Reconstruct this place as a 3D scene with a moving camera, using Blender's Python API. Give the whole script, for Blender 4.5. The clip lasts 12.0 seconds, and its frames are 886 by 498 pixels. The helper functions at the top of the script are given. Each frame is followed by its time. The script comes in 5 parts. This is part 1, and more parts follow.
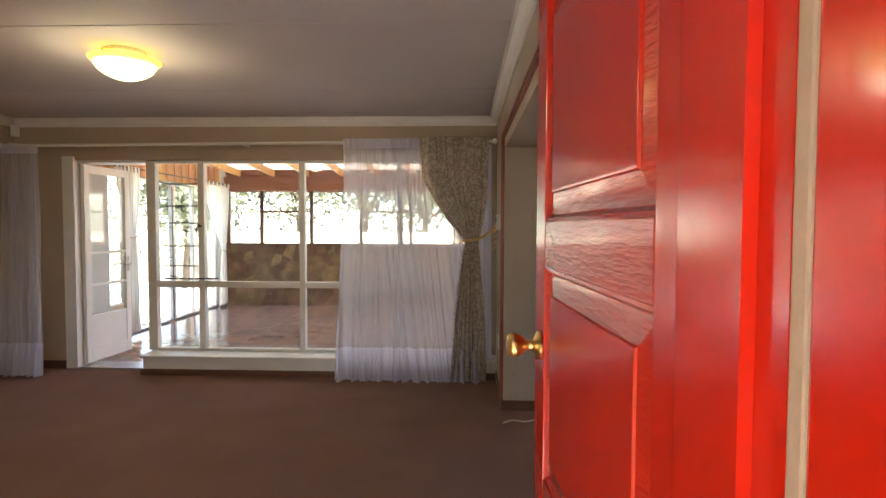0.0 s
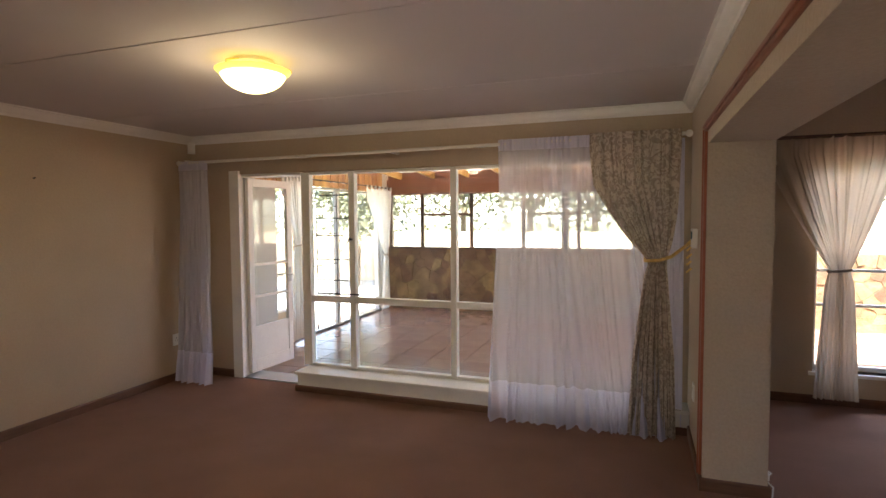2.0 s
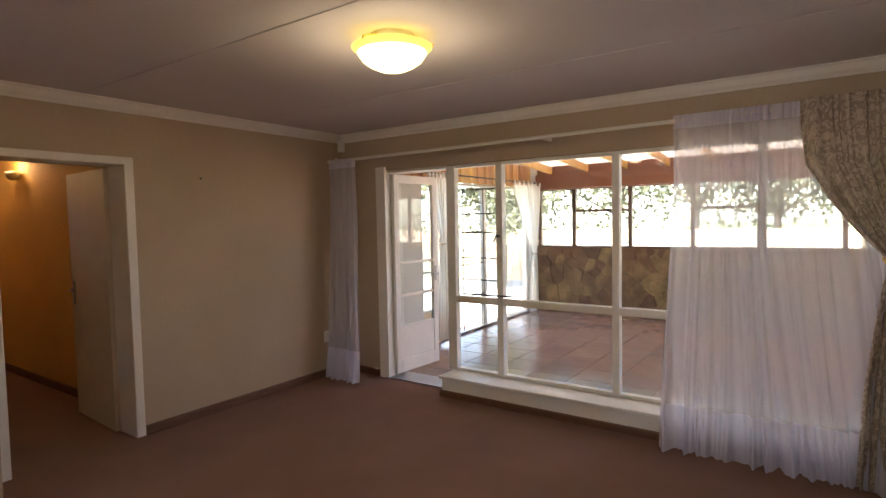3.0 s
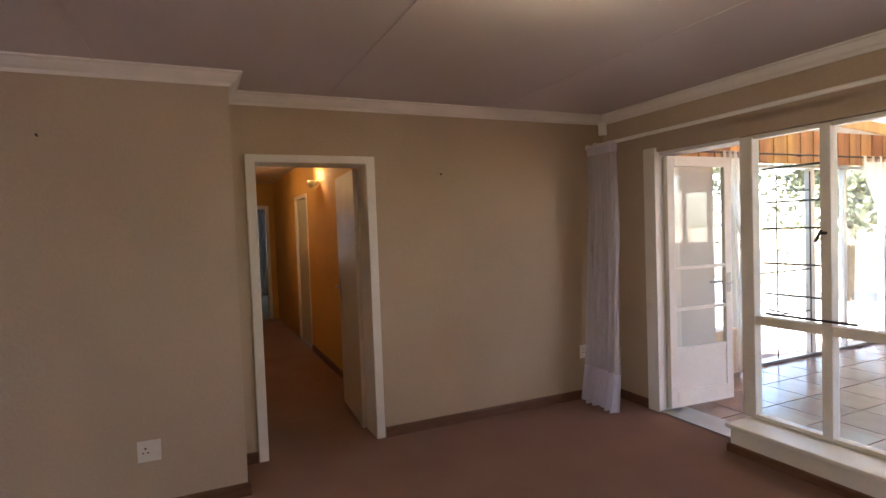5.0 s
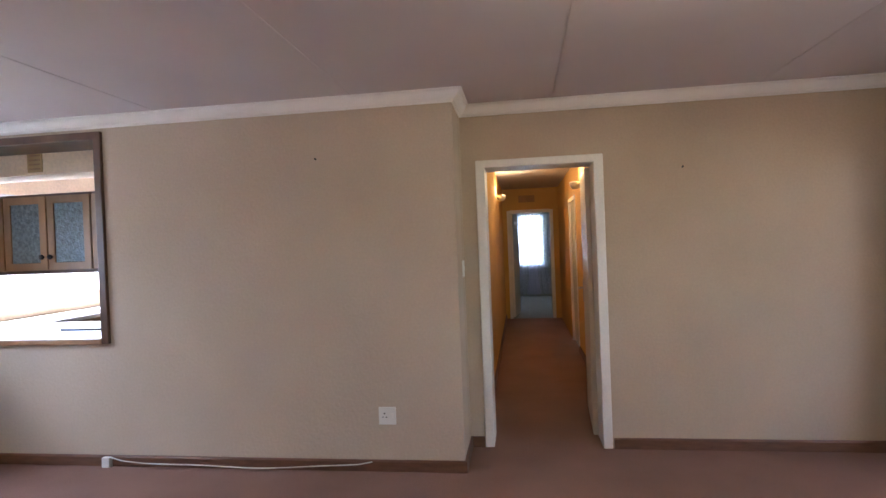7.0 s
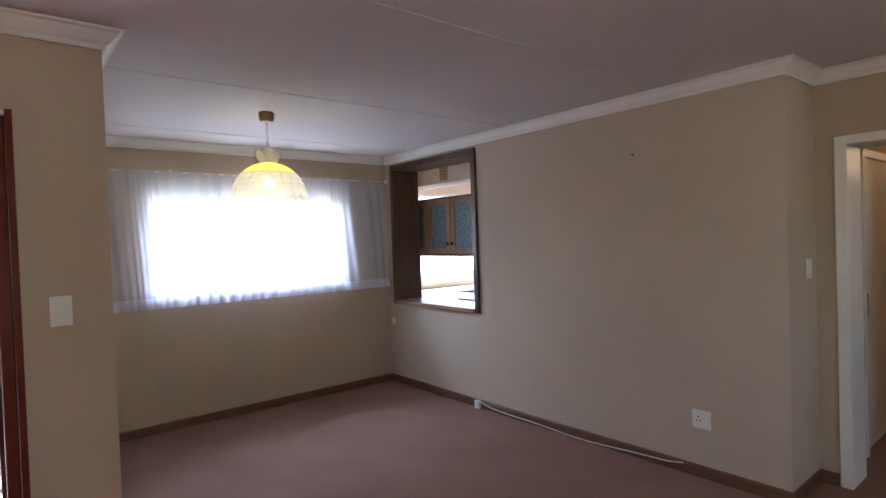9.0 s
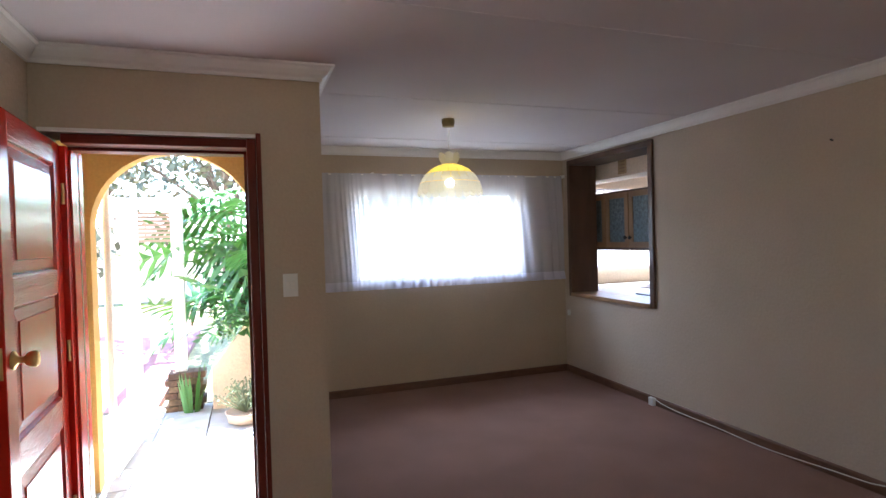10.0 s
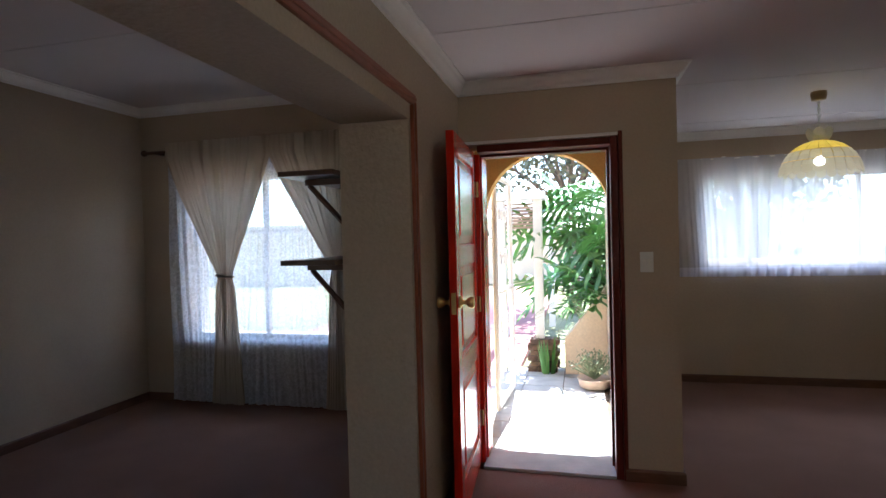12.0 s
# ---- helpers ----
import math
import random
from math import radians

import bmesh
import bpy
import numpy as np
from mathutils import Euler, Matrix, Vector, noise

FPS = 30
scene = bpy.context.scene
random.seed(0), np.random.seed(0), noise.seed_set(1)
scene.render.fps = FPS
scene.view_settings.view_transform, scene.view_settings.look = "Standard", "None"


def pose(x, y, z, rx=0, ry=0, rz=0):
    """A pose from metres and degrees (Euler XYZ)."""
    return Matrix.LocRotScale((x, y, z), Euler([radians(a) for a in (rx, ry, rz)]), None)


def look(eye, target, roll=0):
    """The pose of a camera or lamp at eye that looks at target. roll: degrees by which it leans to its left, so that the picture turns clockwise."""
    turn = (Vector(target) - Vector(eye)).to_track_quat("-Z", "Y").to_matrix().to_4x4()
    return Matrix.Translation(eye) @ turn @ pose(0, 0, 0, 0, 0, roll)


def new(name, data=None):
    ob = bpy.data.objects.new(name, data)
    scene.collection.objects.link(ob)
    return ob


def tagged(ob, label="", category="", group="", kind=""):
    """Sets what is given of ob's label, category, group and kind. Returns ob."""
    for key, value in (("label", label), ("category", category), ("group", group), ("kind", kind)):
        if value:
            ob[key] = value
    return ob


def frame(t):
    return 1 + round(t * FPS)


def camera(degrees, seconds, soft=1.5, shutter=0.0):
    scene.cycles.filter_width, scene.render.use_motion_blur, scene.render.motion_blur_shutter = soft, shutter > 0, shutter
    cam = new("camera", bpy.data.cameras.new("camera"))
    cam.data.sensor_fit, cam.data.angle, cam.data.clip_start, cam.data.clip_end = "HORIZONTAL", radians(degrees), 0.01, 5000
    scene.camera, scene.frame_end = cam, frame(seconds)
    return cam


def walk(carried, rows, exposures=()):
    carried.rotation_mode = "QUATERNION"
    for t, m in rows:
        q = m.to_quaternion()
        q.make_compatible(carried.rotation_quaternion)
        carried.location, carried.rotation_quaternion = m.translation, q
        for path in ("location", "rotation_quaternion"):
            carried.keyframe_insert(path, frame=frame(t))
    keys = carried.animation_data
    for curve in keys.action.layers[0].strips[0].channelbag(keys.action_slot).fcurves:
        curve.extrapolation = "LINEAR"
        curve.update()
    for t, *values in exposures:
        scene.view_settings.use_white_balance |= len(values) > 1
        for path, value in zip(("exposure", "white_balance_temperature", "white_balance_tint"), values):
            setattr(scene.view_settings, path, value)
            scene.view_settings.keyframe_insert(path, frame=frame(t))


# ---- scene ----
cam = camera(78.0, 12.0)
PATH = [
    (0, (-0.305, -0.623, 1.427), (-0.384, 1.373, 1.344), 0.2),
    (0.5, (-0.315, -0.439, 1.432), (-0.454, 1.554, 1.345), 0.1),
    (1, (-0.357, -0.244, 1.449), (-0.604, 1.738, 1.355), 0.1),
    (1.5, (-0.354, -0.021, 1.55), (-0.766, 1.933, 1.444), 0.0),
    (2, (-0.372, 0.127, 1.609), (-1.043, 2.008, 1.498), -0.4),
    (2.5, (-0.515, 0.326, 1.587), (-1.441, 2.096, 1.479), -0.8),
    (3, (-0.596, 0.513, 1.565), (-1.738, 2.151, 1.461), -1.1),
    (3.5, (-0.66, 0.739, 1.557), (-2.004, 2.216, 1.455), -1.4),
    (3.7, (-0.691, 0.821, 1.556), (-2.136, 2.2, 1.454), -1.5),
    (5.5, (-0.945, 1.464, 1.505), (-2.858, 2.046, 1.447), -2.2),
    (6, (-0.936, 1.609, 1.482), (-2.917, 1.884, 1.44), -2.2),
    (6.5, (-0.848, 1.791, 1.462), (-2.848, 1.79, 1.44), -2.1),
    (6.7, (-0.827, 1.841, 1.463), (-2.824, 1.736, 1.445), -2.2),
    (8.3, (-0.78, 2.416, 1.615), (-2.437, 1.299, 1.55), -1.9),
    (8.5, (-0.818, 2.461, 1.614), (-2.394, 1.23, 1.551), -2.0),
    (9, (-0.923, 2.657, 1.549), (-2.191, 1.11, 1.512), -2.0),
    (9.5, (-0.932, 2.831, 1.524), (-1.916, 1.09, 1.494), -2.0),
    (10, (-0.918, 2.964, 1.533), (-1.588, 1.08, 1.497), -1.6),
    (10.5, (-0.918, 3.141, 1.476), (-1.292, 1.177, 1.454), -1.5),
    (11, (-0.849, 3.217, 1.496), (-0.956, 1.22, 1.465), -1.6),
    (11.5, (-0.777, 3.321, 1.483), (-0.619, 1.328, 1.451), -1.5),
    (12, (-0.746, 3.432, 1.48), (-0.256, 1.493, 1.445), -1.5),
]
EXPOSURES = [(0.0, 3.75, 6600, 16), (1.5, 3.7, 6800, 18), (3.5, 3.55, 6650, 20), (5.5, 4.08, 6200, 21), (6.5, 4.62, 5650, 18), (8.5, 4.08, 5150, 12), (9.5, 3.82, 5350, 12), (10.5, 3.35, 5450, 12), (12.0, 2.7, 5500, 12)]
walk(cam, [(t, look(eye, target, roll)) for t, eye, target, roll in PATH], EXPOSURES)

# ---- world, sun, sky light ----
SUN_ELEVATION, SUN_AZIMUTH = radians(67), radians(176)
world = bpy.data.worlds.new("world")
scene.world = world
world.use_nodes = True
wn = world.node_tree.nodes
sky = wn.new("ShaderNodeTexSky")
sky.sky_type, sky.sun_disc = "NISHITA", False
sky.sun_elevation, sky.sun_rotation = SUN_ELEVATION, SUN_AZIMUTH
wn["Background"].inputs[1].default_value = 0.15
world.node_tree.links.new(sky.outputs[0], wn["Background"].inputs[0])
sun = new("sun", bpy.data.lights.new("sun", "SUN"))
sun.data.energy, sun.data.angle, sun.data.color = 5.0, radians(0.5), (1.0, 0.95, 0.87)
sun_way = Vector((math.sin(SUN_AZIMUTH) * math.cos(SUN_ELEVATION), math.cos(SUN_AZIMUTH) * math.cos(SUN_ELEVATION), math.sin(SUN_ELEVATION)))
sun.matrix_world = look(sun_way * 30, (0, 0, 0))


def window_light(name, x, y, z, wide, high, toward, watts, colour=(0.86, 0.93, 1.0)):
    lamp = new(name, bpy.data.lights.new(name, "AREA"))
    lamp.data.shape, lamp.data.size, lamp.data.size_y = "RECTANGLE", wide, high
    lamp.data.energy, lamp.data.color = watts, colour
    lamp.matrix_world = look((x, y, z), (x + toward[0], y + toward[1], z + toward[2]))
    return lamp


window_light("sky_light_kitchen", -5.82, -3.17, 1.58, 2.05, 0.9, (0, 1, -0.1), 1.1)
window_light("sky_light_bedroom", -15.7, 2.2, 1.5, 0.7, 1.2, (1, 0, 0), 1.8)

window_light("sky_light_lounge", 1.97, 6.6, 2.45, 1.6, 0.3, (0, -1, -0.5), 4.5)
window_light("sky_light_dining", -2.76, -3.65, 2.5, 2.4, 0.9, (0, 1, -0.8), 16)

# ---- materials ----


def mat(name, colour, rough=0.6, metal=0.0, var=0.12, scale=6.0, fine=0.0, fine_scale=200.0, bump=0.0, bump_scale=60.0, coat=0.0, spec=0.5, stretch=(1, 1, 1), per_object=0.0):
    """A paint or solid: its colour varied by a coarse and a fine noise, a bump, and by the piece where per_object is set."""
    m = bpy.data.materials.new(name)
    m.use_nodes = True
    n, l = m.node_tree.nodes, m.node_tree.links
    b = n["Principled BSDF"]
    b.inputs["Roughness"].default_value, b.inputs["Metallic"].default_value = rough, metal
    b.inputs["Coat Weight"].default_value, b.inputs["Coat Roughness"].default_value = coat, 0.08
    b.inputs["Specular IOR Level"].default_value = spec
    tc, mp = n.new("ShaderNodeTexCoord"), n.new("ShaderNodeMapping")
    mp.inputs["Scale"].default_value = stretch
    l.new(tc.outputs["Object"], mp.inputs[0])
    noise_a, noise_b = n.new("ShaderNodeTexNoise"), n.new("ShaderNodeTexNoise")
    noise_a.inputs["Scale"].default_value, noise_a.inputs["Detail"].default_value = scale, 4
    noise_b.inputs["Scale"].default_value, noise_b.inputs["Detail"].default_value = fine_scale, 2
    l.new(mp.outputs[0], noise_a.inputs["Vector"])
    l.new(mp.outputs[0], noise_b.inputs["Vector"])
    hsv = n.new("ShaderNodeHueSaturation")
    hsv.inputs["Color"].default_value = (*colour, 1)
    ma, mb = n.new("ShaderNodeMapRange"), n.new("ShaderNodeMapRange")
    ma.inputs["From Min"].default_value, ma.inputs["From Max"].default_value = 0.3, 0.7
    ma.inputs["To Min"].default_value, ma.inputs["To Max"].default_value = 1 - var, 1 + var
    mb.inputs["From Min"].default_value, mb.inputs["From Max"].default_value = 0.3, 0.7
    mb.inputs["To Min"].default_value, mb.inputs["To Max"].default_value = 1 - fine, 1 + fine
    mul = n.new("ShaderNodeMath")
    mul.operation = "MULTIPLY"
    l.new(noise_a.outputs[0], ma.inputs[0])
    l.new(noise_b.outputs[0], mb.inputs[0])
    l.new(ma.outputs[0], mul.inputs[0])
    l.new(mb.outputs[0], mul.inputs[1])
    last = mul
    if per_object:
        info, mo, mul2 = n.new("ShaderNodeObjectInfo"), n.new("ShaderNodeMapRange"), n.new("ShaderNodeMath")
        mo.inputs["To Min"].default_value, mo.inputs["To Max"].default_value = 1 - per_object, 1 + per_object
        mul2.operation = "MULTIPLY"
        l.new(info.outputs["Random"], mo.inputs[0])
        l.new(mul.outputs[0], mul2.inputs[0])
        l.new(mo.outputs[0], mul2.inputs[1])
        mh = n.new("ShaderNodeMapRange")
        mh.inputs["To Min"].default_value, mh.inputs["To Max"].default_value = 0.5 - per_object * 0.06, 0.5 + per_object * 0.06
        l.new(info.outputs["Random"], mh.inputs[0])
        l.new(mh.outputs[0], hsv.inputs["Hue"])
        last = mul2
    l.new(last.outputs[0], hsv.inputs["Value"])
    l.new(hsv.outputs[0], b.inputs["Base Color"])
    if bump:
        noise_c, bp = n.new("ShaderNodeTexNoise"), n.new("ShaderNodeBump")
        noise_c.inputs["Scale"].default_value, noise_c.inputs["Detail"].default_value = bump_scale, 3
        l.new(mp.outputs[0], noise_c.inputs["Vector"])
        bp.inputs["Strength"].default_value, bp.inputs["Distance"].default_value = min(1, bump), 0.01
        l.new(noise_c.outputs[0], bp.inputs["Height"])
        l.new(bp.outputs[0], b.inputs["Normal"])
    return m


def cloth(name, colour, clear, glow=0.55, rough=0.9, motif=None, motif_scale=9.0, threads=0.0):
    """Cloth that lets light through: clear is the share of holes between the threads, motif a second colour of a printed or woven figure."""
    m = bpy.data.materials.new(name)
    m.use_nodes = True
    n, l = m.node_tree.nodes, m.node_tree.links
    out = n["Material Output"]
    n.remove(n["Principled BSDF"])
    dif, tra, see, mix1, mix2 = n.new("ShaderNodeBsdfDiffuse"), n.new("ShaderNodeBsdfTranslucent"), n.new("ShaderNodeBsdfTransparent"), n.new("ShaderNodeMixShader"), n.new("ShaderNodeMixShader")
    colour_out = None
    tc = n.new("ShaderNodeTexCoord")
    if motif:
        tex, ramp = n.new("ShaderNodeTexNoise"), n.new("ShaderNodeValToRGB")
        tex.inputs["Scale"].default_value, tex.inputs["Detail"].default_value, tex.inputs["Distortion"].default_value = motif_scale, 2.0, 2.4
        l.new(tc.outputs["Object"], tex.inputs["Vector"])
        ramp.color_ramp.elements[0].position, ramp.color_ramp.elements[1].position = 0.47, 0.53
        ramp.color_ramp.elements[0].color, ramp.color_ramp.elements[1].color = (*colour, 1), (*motif, 1)
        l.new(tex.outputs[0], ramp.inputs[0])
        colour_out = ramp.outputs[0]
    for node in (dif, tra):
        node.inputs[0].default_value = (*colour, 1)
        if colour_out:
            l.new(colour_out, node.inputs[0])
    mix1.inputs[0].default_value, mix2.inputs[0].default_value = glow, clear
    l.new(dif.outputs[0], mix1.inputs[1])
    l.new(tra.outputs[0], mix1.inputs[2])
    l.new(mix1.outputs[0], mix2.inputs[1])
    l.new(see.outputs[0], mix2.inputs[2])
    if threads:
        tex, mr = n.new("ShaderNodeTexNoise"), n.new("ShaderNodeMapRange")
        tex.inputs["Scale"].default_value, tex.inputs["Detail"].default_value, tex.inputs["Distortion"].default_value = threads, 3.0, 1.5
        l.new(tc.outputs["Object"], tex.inputs["Vector"])
        mr.inputs["From Min"].default_value, mr.inputs["From Max"].default_value = 0.42, 0.58
        mr.inputs["To Min"].default_value, mr.inputs["To Max"].default_value = clear * 0.7, min(0.9, clear * 1.3)
        l.new(tex.outputs[0], mr.inputs[0])
        l.new(mr.outputs[0], mix2.inputs[0])
    l.new(mix2.outputs[0], out.inputs[0])
    return m


def glow(name, colour, strength, base=(0.8, 0.8, 0.8)):
    m = bpy.data.materials.new(name)
    m.use_nodes = True
    b = m.node_tree.nodes["Principled BSDF"]
    b.inputs["Base Color"].default_value = (*base, 1)
    b.inputs["Emission Color"].default_value, b.inputs["Emission Strength"].default_value = (*colour, 1), strength
    b.inputs["Roughness"].default_value = 0.3
    return m


def clear_glass(name, tint=(0.95, 0.98, 0.97), gloss=0.06):
    m = bpy.data.materials.new(name)
    m.use_nodes = True
    n, l = m.node_tree.nodes, m.node_tree.links
    n.remove(n["Principled BSDF"])
    a, b, mix, fr = n.new("ShaderNodeBsdfTransparent"), n.new("ShaderNodeBsdfGlossy"), n.new("ShaderNodeMixShader"), n.new("ShaderNodeLayerWeight")
    a.inputs[0].default_value = (*tint, 1)
    b.inputs["Roughness"].default_value = gloss * 0.2
    power, share = n.new("ShaderNodeMath"), n.new("ShaderNodeMath")
    power.operation, share.operation = "POWER", "MULTIPLY_ADD"
    power.inputs[1].default_value, share.inputs[1].default_value, share.inputs[2].default_value = 4.0, 0.7, 0.04
    l.new(fr.outputs["Facing"], power.inputs[0])
    l.new(power.outputs[0], share.inputs[0])
    l.new(share.outputs[0], mix.inputs[0])
    l.new(a.outputs[0], mix.inputs[1])
    l.new(b.outputs[0], mix.inputs[2])
    l.new(mix.outputs[0], n["Material Output"].inputs[0])
    return m


M_WALL = mat("plaster_beige", (0.475, 0.375, 0.27), 0.75, var=0.06, scale=1.6, fine=0.03, fine_scale=60, bump=0.22, bump_scale=55)
M_WALL_ROUGH = mat("plaster_beige_rough", (0.50, 0.41, 0.315), 0.8, var=0.05, scale=1.6, fine=0.03, fine_scale=60, bump=0.35, bump_scale=42)
M_STUCCO = mat("plaster_beige_stucco", (0.50, 0.41, 0.315), 0.85, var=0.05, scale=1.6, fine=0.05, fine_scale=60, bump=0.75, bump_scale=34)
M_YELLOW = mat("plaster_yellow", (0.62, 0.39, 0.11), 0.75, var=0.06, scale=2, fine=0.05, fine_scale=60, bump=0.4, bump_scale=45)
M_GREY = mat("plaster_grey_green", (0.45, 0.47, 0.42), 0.75, var=0.05, bump=0.3)
M_CREAM = mat("plaster_cream", (0.78, 0.62, 0.44), 0.8, var=0.10, scale=1.5, fine=0.06, fine_scale=40, bump=0.5, bump_scale=30)
M_CEIL = mat("ceiling_board", (0.62, 0.56, 0.555), 0.8, var=0.03, scale=1.2, fine=0.01)
M_CORNICE = mat("cornice_white", (0.78, 0.75, 0.72), 0.6, var=0.03)
M_CARPET = mat("carpet_brown", (0.315, 0.188, 0.145), 1.0, var=0.09, scale=2.2, fine=0.22, fine_scale=170, bump=1.0, bump_scale=260, spec=0.1)
M_SKIRT = mat("skirting_brown", (0.14, 0.065, 0.035), 0.45, var=0.2, scale=8, stretch=(1, 1, 6))
M_WHITE = mat("paint_white", (0.78, 0.76, 0.71), 0.4, var=0.04, scale=5, fine=0.03, fine_scale=60, bump=0.08, bump_scale=40)
M_RED = mat("paint_red_gloss", (0.64, 0.020, 0.005), 0.20, var=0.05, scale=3, bump=0.10, bump_scale=14, spec=0.4, coat=0.2, stretch=(1, 1, 0.45))
M_RED_GRAIN = mat("paint_red_grain", (0.58, 0.026, 0.010), 0.24, var=0.05, scale=14, bump=0.35, bump_scale=90, spec=0.4, coat=0.3, stretch=(1, 0.2, 1.6))
# door red with the frame's backlit shade put into the colour; also the brown architrave
M_SHADED_REDBROWN = mat("frame_shaded_red_brown", (0.13, 0.022, 0.012), 0.35, var=0.12, scale=6, bump=0.08, spec=0.2, stretch=(1, 1, 0.3))
M_TRIM = mat("trim_red_brown", (0.30, 0.085, 0.04), 0.4, var=0.18, scale=10, coat=0.2, stretch=(3, 1, 0.6))
M_BRASS = mat("brass", (0.85, 0.62, 0.24), 0.34, 1.0, var=0.12, scale=30)
M_IRON = mat("black_iron", (0.03, 0.03, 0.03), 0.5, 0.3, var=0.2)
M_STEEL = mat("steel_grey", (0.45, 0.45, 0.44), 0.3, 0.9, var=0.1)
M_PINE = mat("pine_orange", (0.52, 0.26, 0.09), 0.5, var=0.25, scale=7, fine=0.1, fine_scale=30, bump=0.15, per_object=0.3, stretch=(1, 1, 0.2))
M_BEAM = mat("beam_red_brown", (0.22, 0.085, 0.045), 0.5, var=0.2, scale=5, stretch=(0.2, 1, 1), bump=0.2)
M_WOOD = mat("wood_dark", (0.10, 0.05, 0.028), 0.4, var=0.3, scale=8, stretch=(1, 1, 0.25), coat=0.2)
M_OAK = mat("wood_oak", (0.30, 0.17, 0.08), 0.45, var=0.25, scale=8, stretch=(1, 1, 0.2), coat=0.2)
M_TILE = mat("tile_terracotta", (0.26, 0.165, 0.125), 0.13, var=0.12, scale=5, fine=0.06, fine_scale=40, per_object=0.10, bump=0.05, bump_scale=14)
M_GROUT = mat("grout", (0.21, 0.14, 0.11), 0.9, var=0.1)
M_STONE = mat("stone_brown", (0.17, 0.105, 0.055), 0.75, var=0.38, scale=5, fine=0.25, fine_scale=40, bump=0.9, bump_scale=18, per_object=0.35)
M_MORTAR = mat("mortar_dark", (0.13, 0.09, 0.055), 0.95, var=0.2)
M_SLATE = mat("slate_grey", (0.42, 0.41, 0.38), 0.6, var=0.18, scale=5, fine=0.1, bump=0.3, bump_scale=30, per_object=0.2)
M_PAVE = mat("paving_red", (0.32, 0.15, 0.12), 0.8, var=0.15, scale=5, fine=0.12, bump=0.4, per_object=0.2)
M_GRASS = mat("lawn", (0.17, 0.17, 0.08), 0.95, var=0.3, scale=1.5, fine=0.35, fine_scale=30, bump=0.6)
M_LEAF = mat("leaf_green", (0.10, 0.24, 0.05), 0.4, var=0.3, scale=4, per_object=0.25)
M_LEAF2 = mat("leaf_tree", (0.12, 0.12, 0.06), 0.55, var=0.4, scale=2)
M_BARK = mat("bark", (0.16, 0.11, 0.07), 0.9, var=0.3, scale=12, bump=0.8)
M_ROOF = mat("roof_sheet", (0.40, 0.36, 0.32), 0.6, var=0.06)
M_PLASTIC = mat("plastic_white", (0.75, 0.74, 0.70), 0.35, var=0.03)
M_BLACKP = mat("plastic_black", (0.03, 0.03, 0.03), 0.4)
M_CABLE = mat("cable_white", (0.70, 0.68, 0.62), 0.4)
M_POT = mat("pot_tan", (0.62, 0.46, 0.33), 0.7, var=0.1, bump=0.2)
M_COUNTER = mat("worktop_pale", (0.6, 0.6, 0.58), 0.25, var=0.06, scale=30)
M_LEADED = mat("leaded_glass", (0.16, 0.20, 0.22), 0.12, var=0.35, scale=40, bump=0.6, bump_scale=60)
M_PALE = mat("plaster_white", (0.62, 0.61, 0.58), 0.8, var=0.05, bump=0.3)
M_SLAT = mat("slat_brown", (0.36, 0.26, 0.20), 0.7, var=0.12)
M_CONC = mat("concrete_pale", (0.42, 0.41, 0.38), 0.85, var=0.1, scale=2, fine=0.1, bump=0.3)
M_SHEER = cloth("sheer_white", (0.82, 0.82, 0.90), 0.42, 0.5)
M_SHEER_HEM = cloth("sheer_hem", (0.80, 0.80, 0.92), 0.16, 0.45)
M_LACE = cloth("lace_white", (0.80, 0.82, 0.88), 0.30, 0.5, threads=26.0)
M_CREAMCLOTH = cloth("curtain_cream", (0.60, 0.50, 0.39), 0.02, 0.3)
M_WHITECLOTH = cloth("curtain_white", (0.82, 0.80, 0.74), 0.06, 0.5)
M_DAMASK = cloth("curtain_patterned", (0.64, 0.56, 0.46), 0.0, 0.35, motif=(0.43, 0.36, 0.29), motif_scale=16.0)
M_GLASS = clear_glass("window_glass")
M_LAMPRIM = glow("lamp_rim_lit", (1.0, 0.80, 0.12), 0.13, (0.7, 0.6, 0.2))
M_LAMP = glow("lamp_glass_lit", (1.0, 0.84, 0.26), 0.62, (0.9, 0.8, 0.5))
M_BULB = glow("bulb_lit", (1.0, 0.93, 0.72), 2.2)
M_SHELL = cloth("shade_capiz", (0.80, 0.76, 0.62), 0.30, 0.45)
M_SHELLY = cloth("shade_yellow", (0.85, 0.66, 0.12), 0.0, 0.7)

# ---- mesh helpers ----
PLACE = {}


def thing(name, label, category, at=(0, 0, 0), group="", kind=""):
    ob = new(name)
    ob.empty_display_size = 0.1
    ob.location = at
    PLACE[ob.name] = Vector(at)
    return tagged(ob, label, category, group, kind)


def part(name, bm, material, parent=None, label="", smooth=False, kind="", category="", group=""):
    """Links a bmesh in world coordinates as one mesh, under a thing or a part when parent is given."""
    at = PLACE.get(parent.name, Vector((0, 0, 0))) if parent else Vector((0, 0, 0))
    if at.length:
        bmesh.ops.translate(bm, verts=bm.verts, vec=-at)
    me = bpy.data.meshes.new(name)
    bm.to_mesh(me)
    bm.free()
    me.materials.append(material)
    if smooth:
        me.polygons.foreach_set("use_smooth", [True] * len(me.polygons))
    ob = new(name, me)
    ob.parent = parent
    PLACE[ob.name] = at
    return tagged(ob, label, category, group, kind)


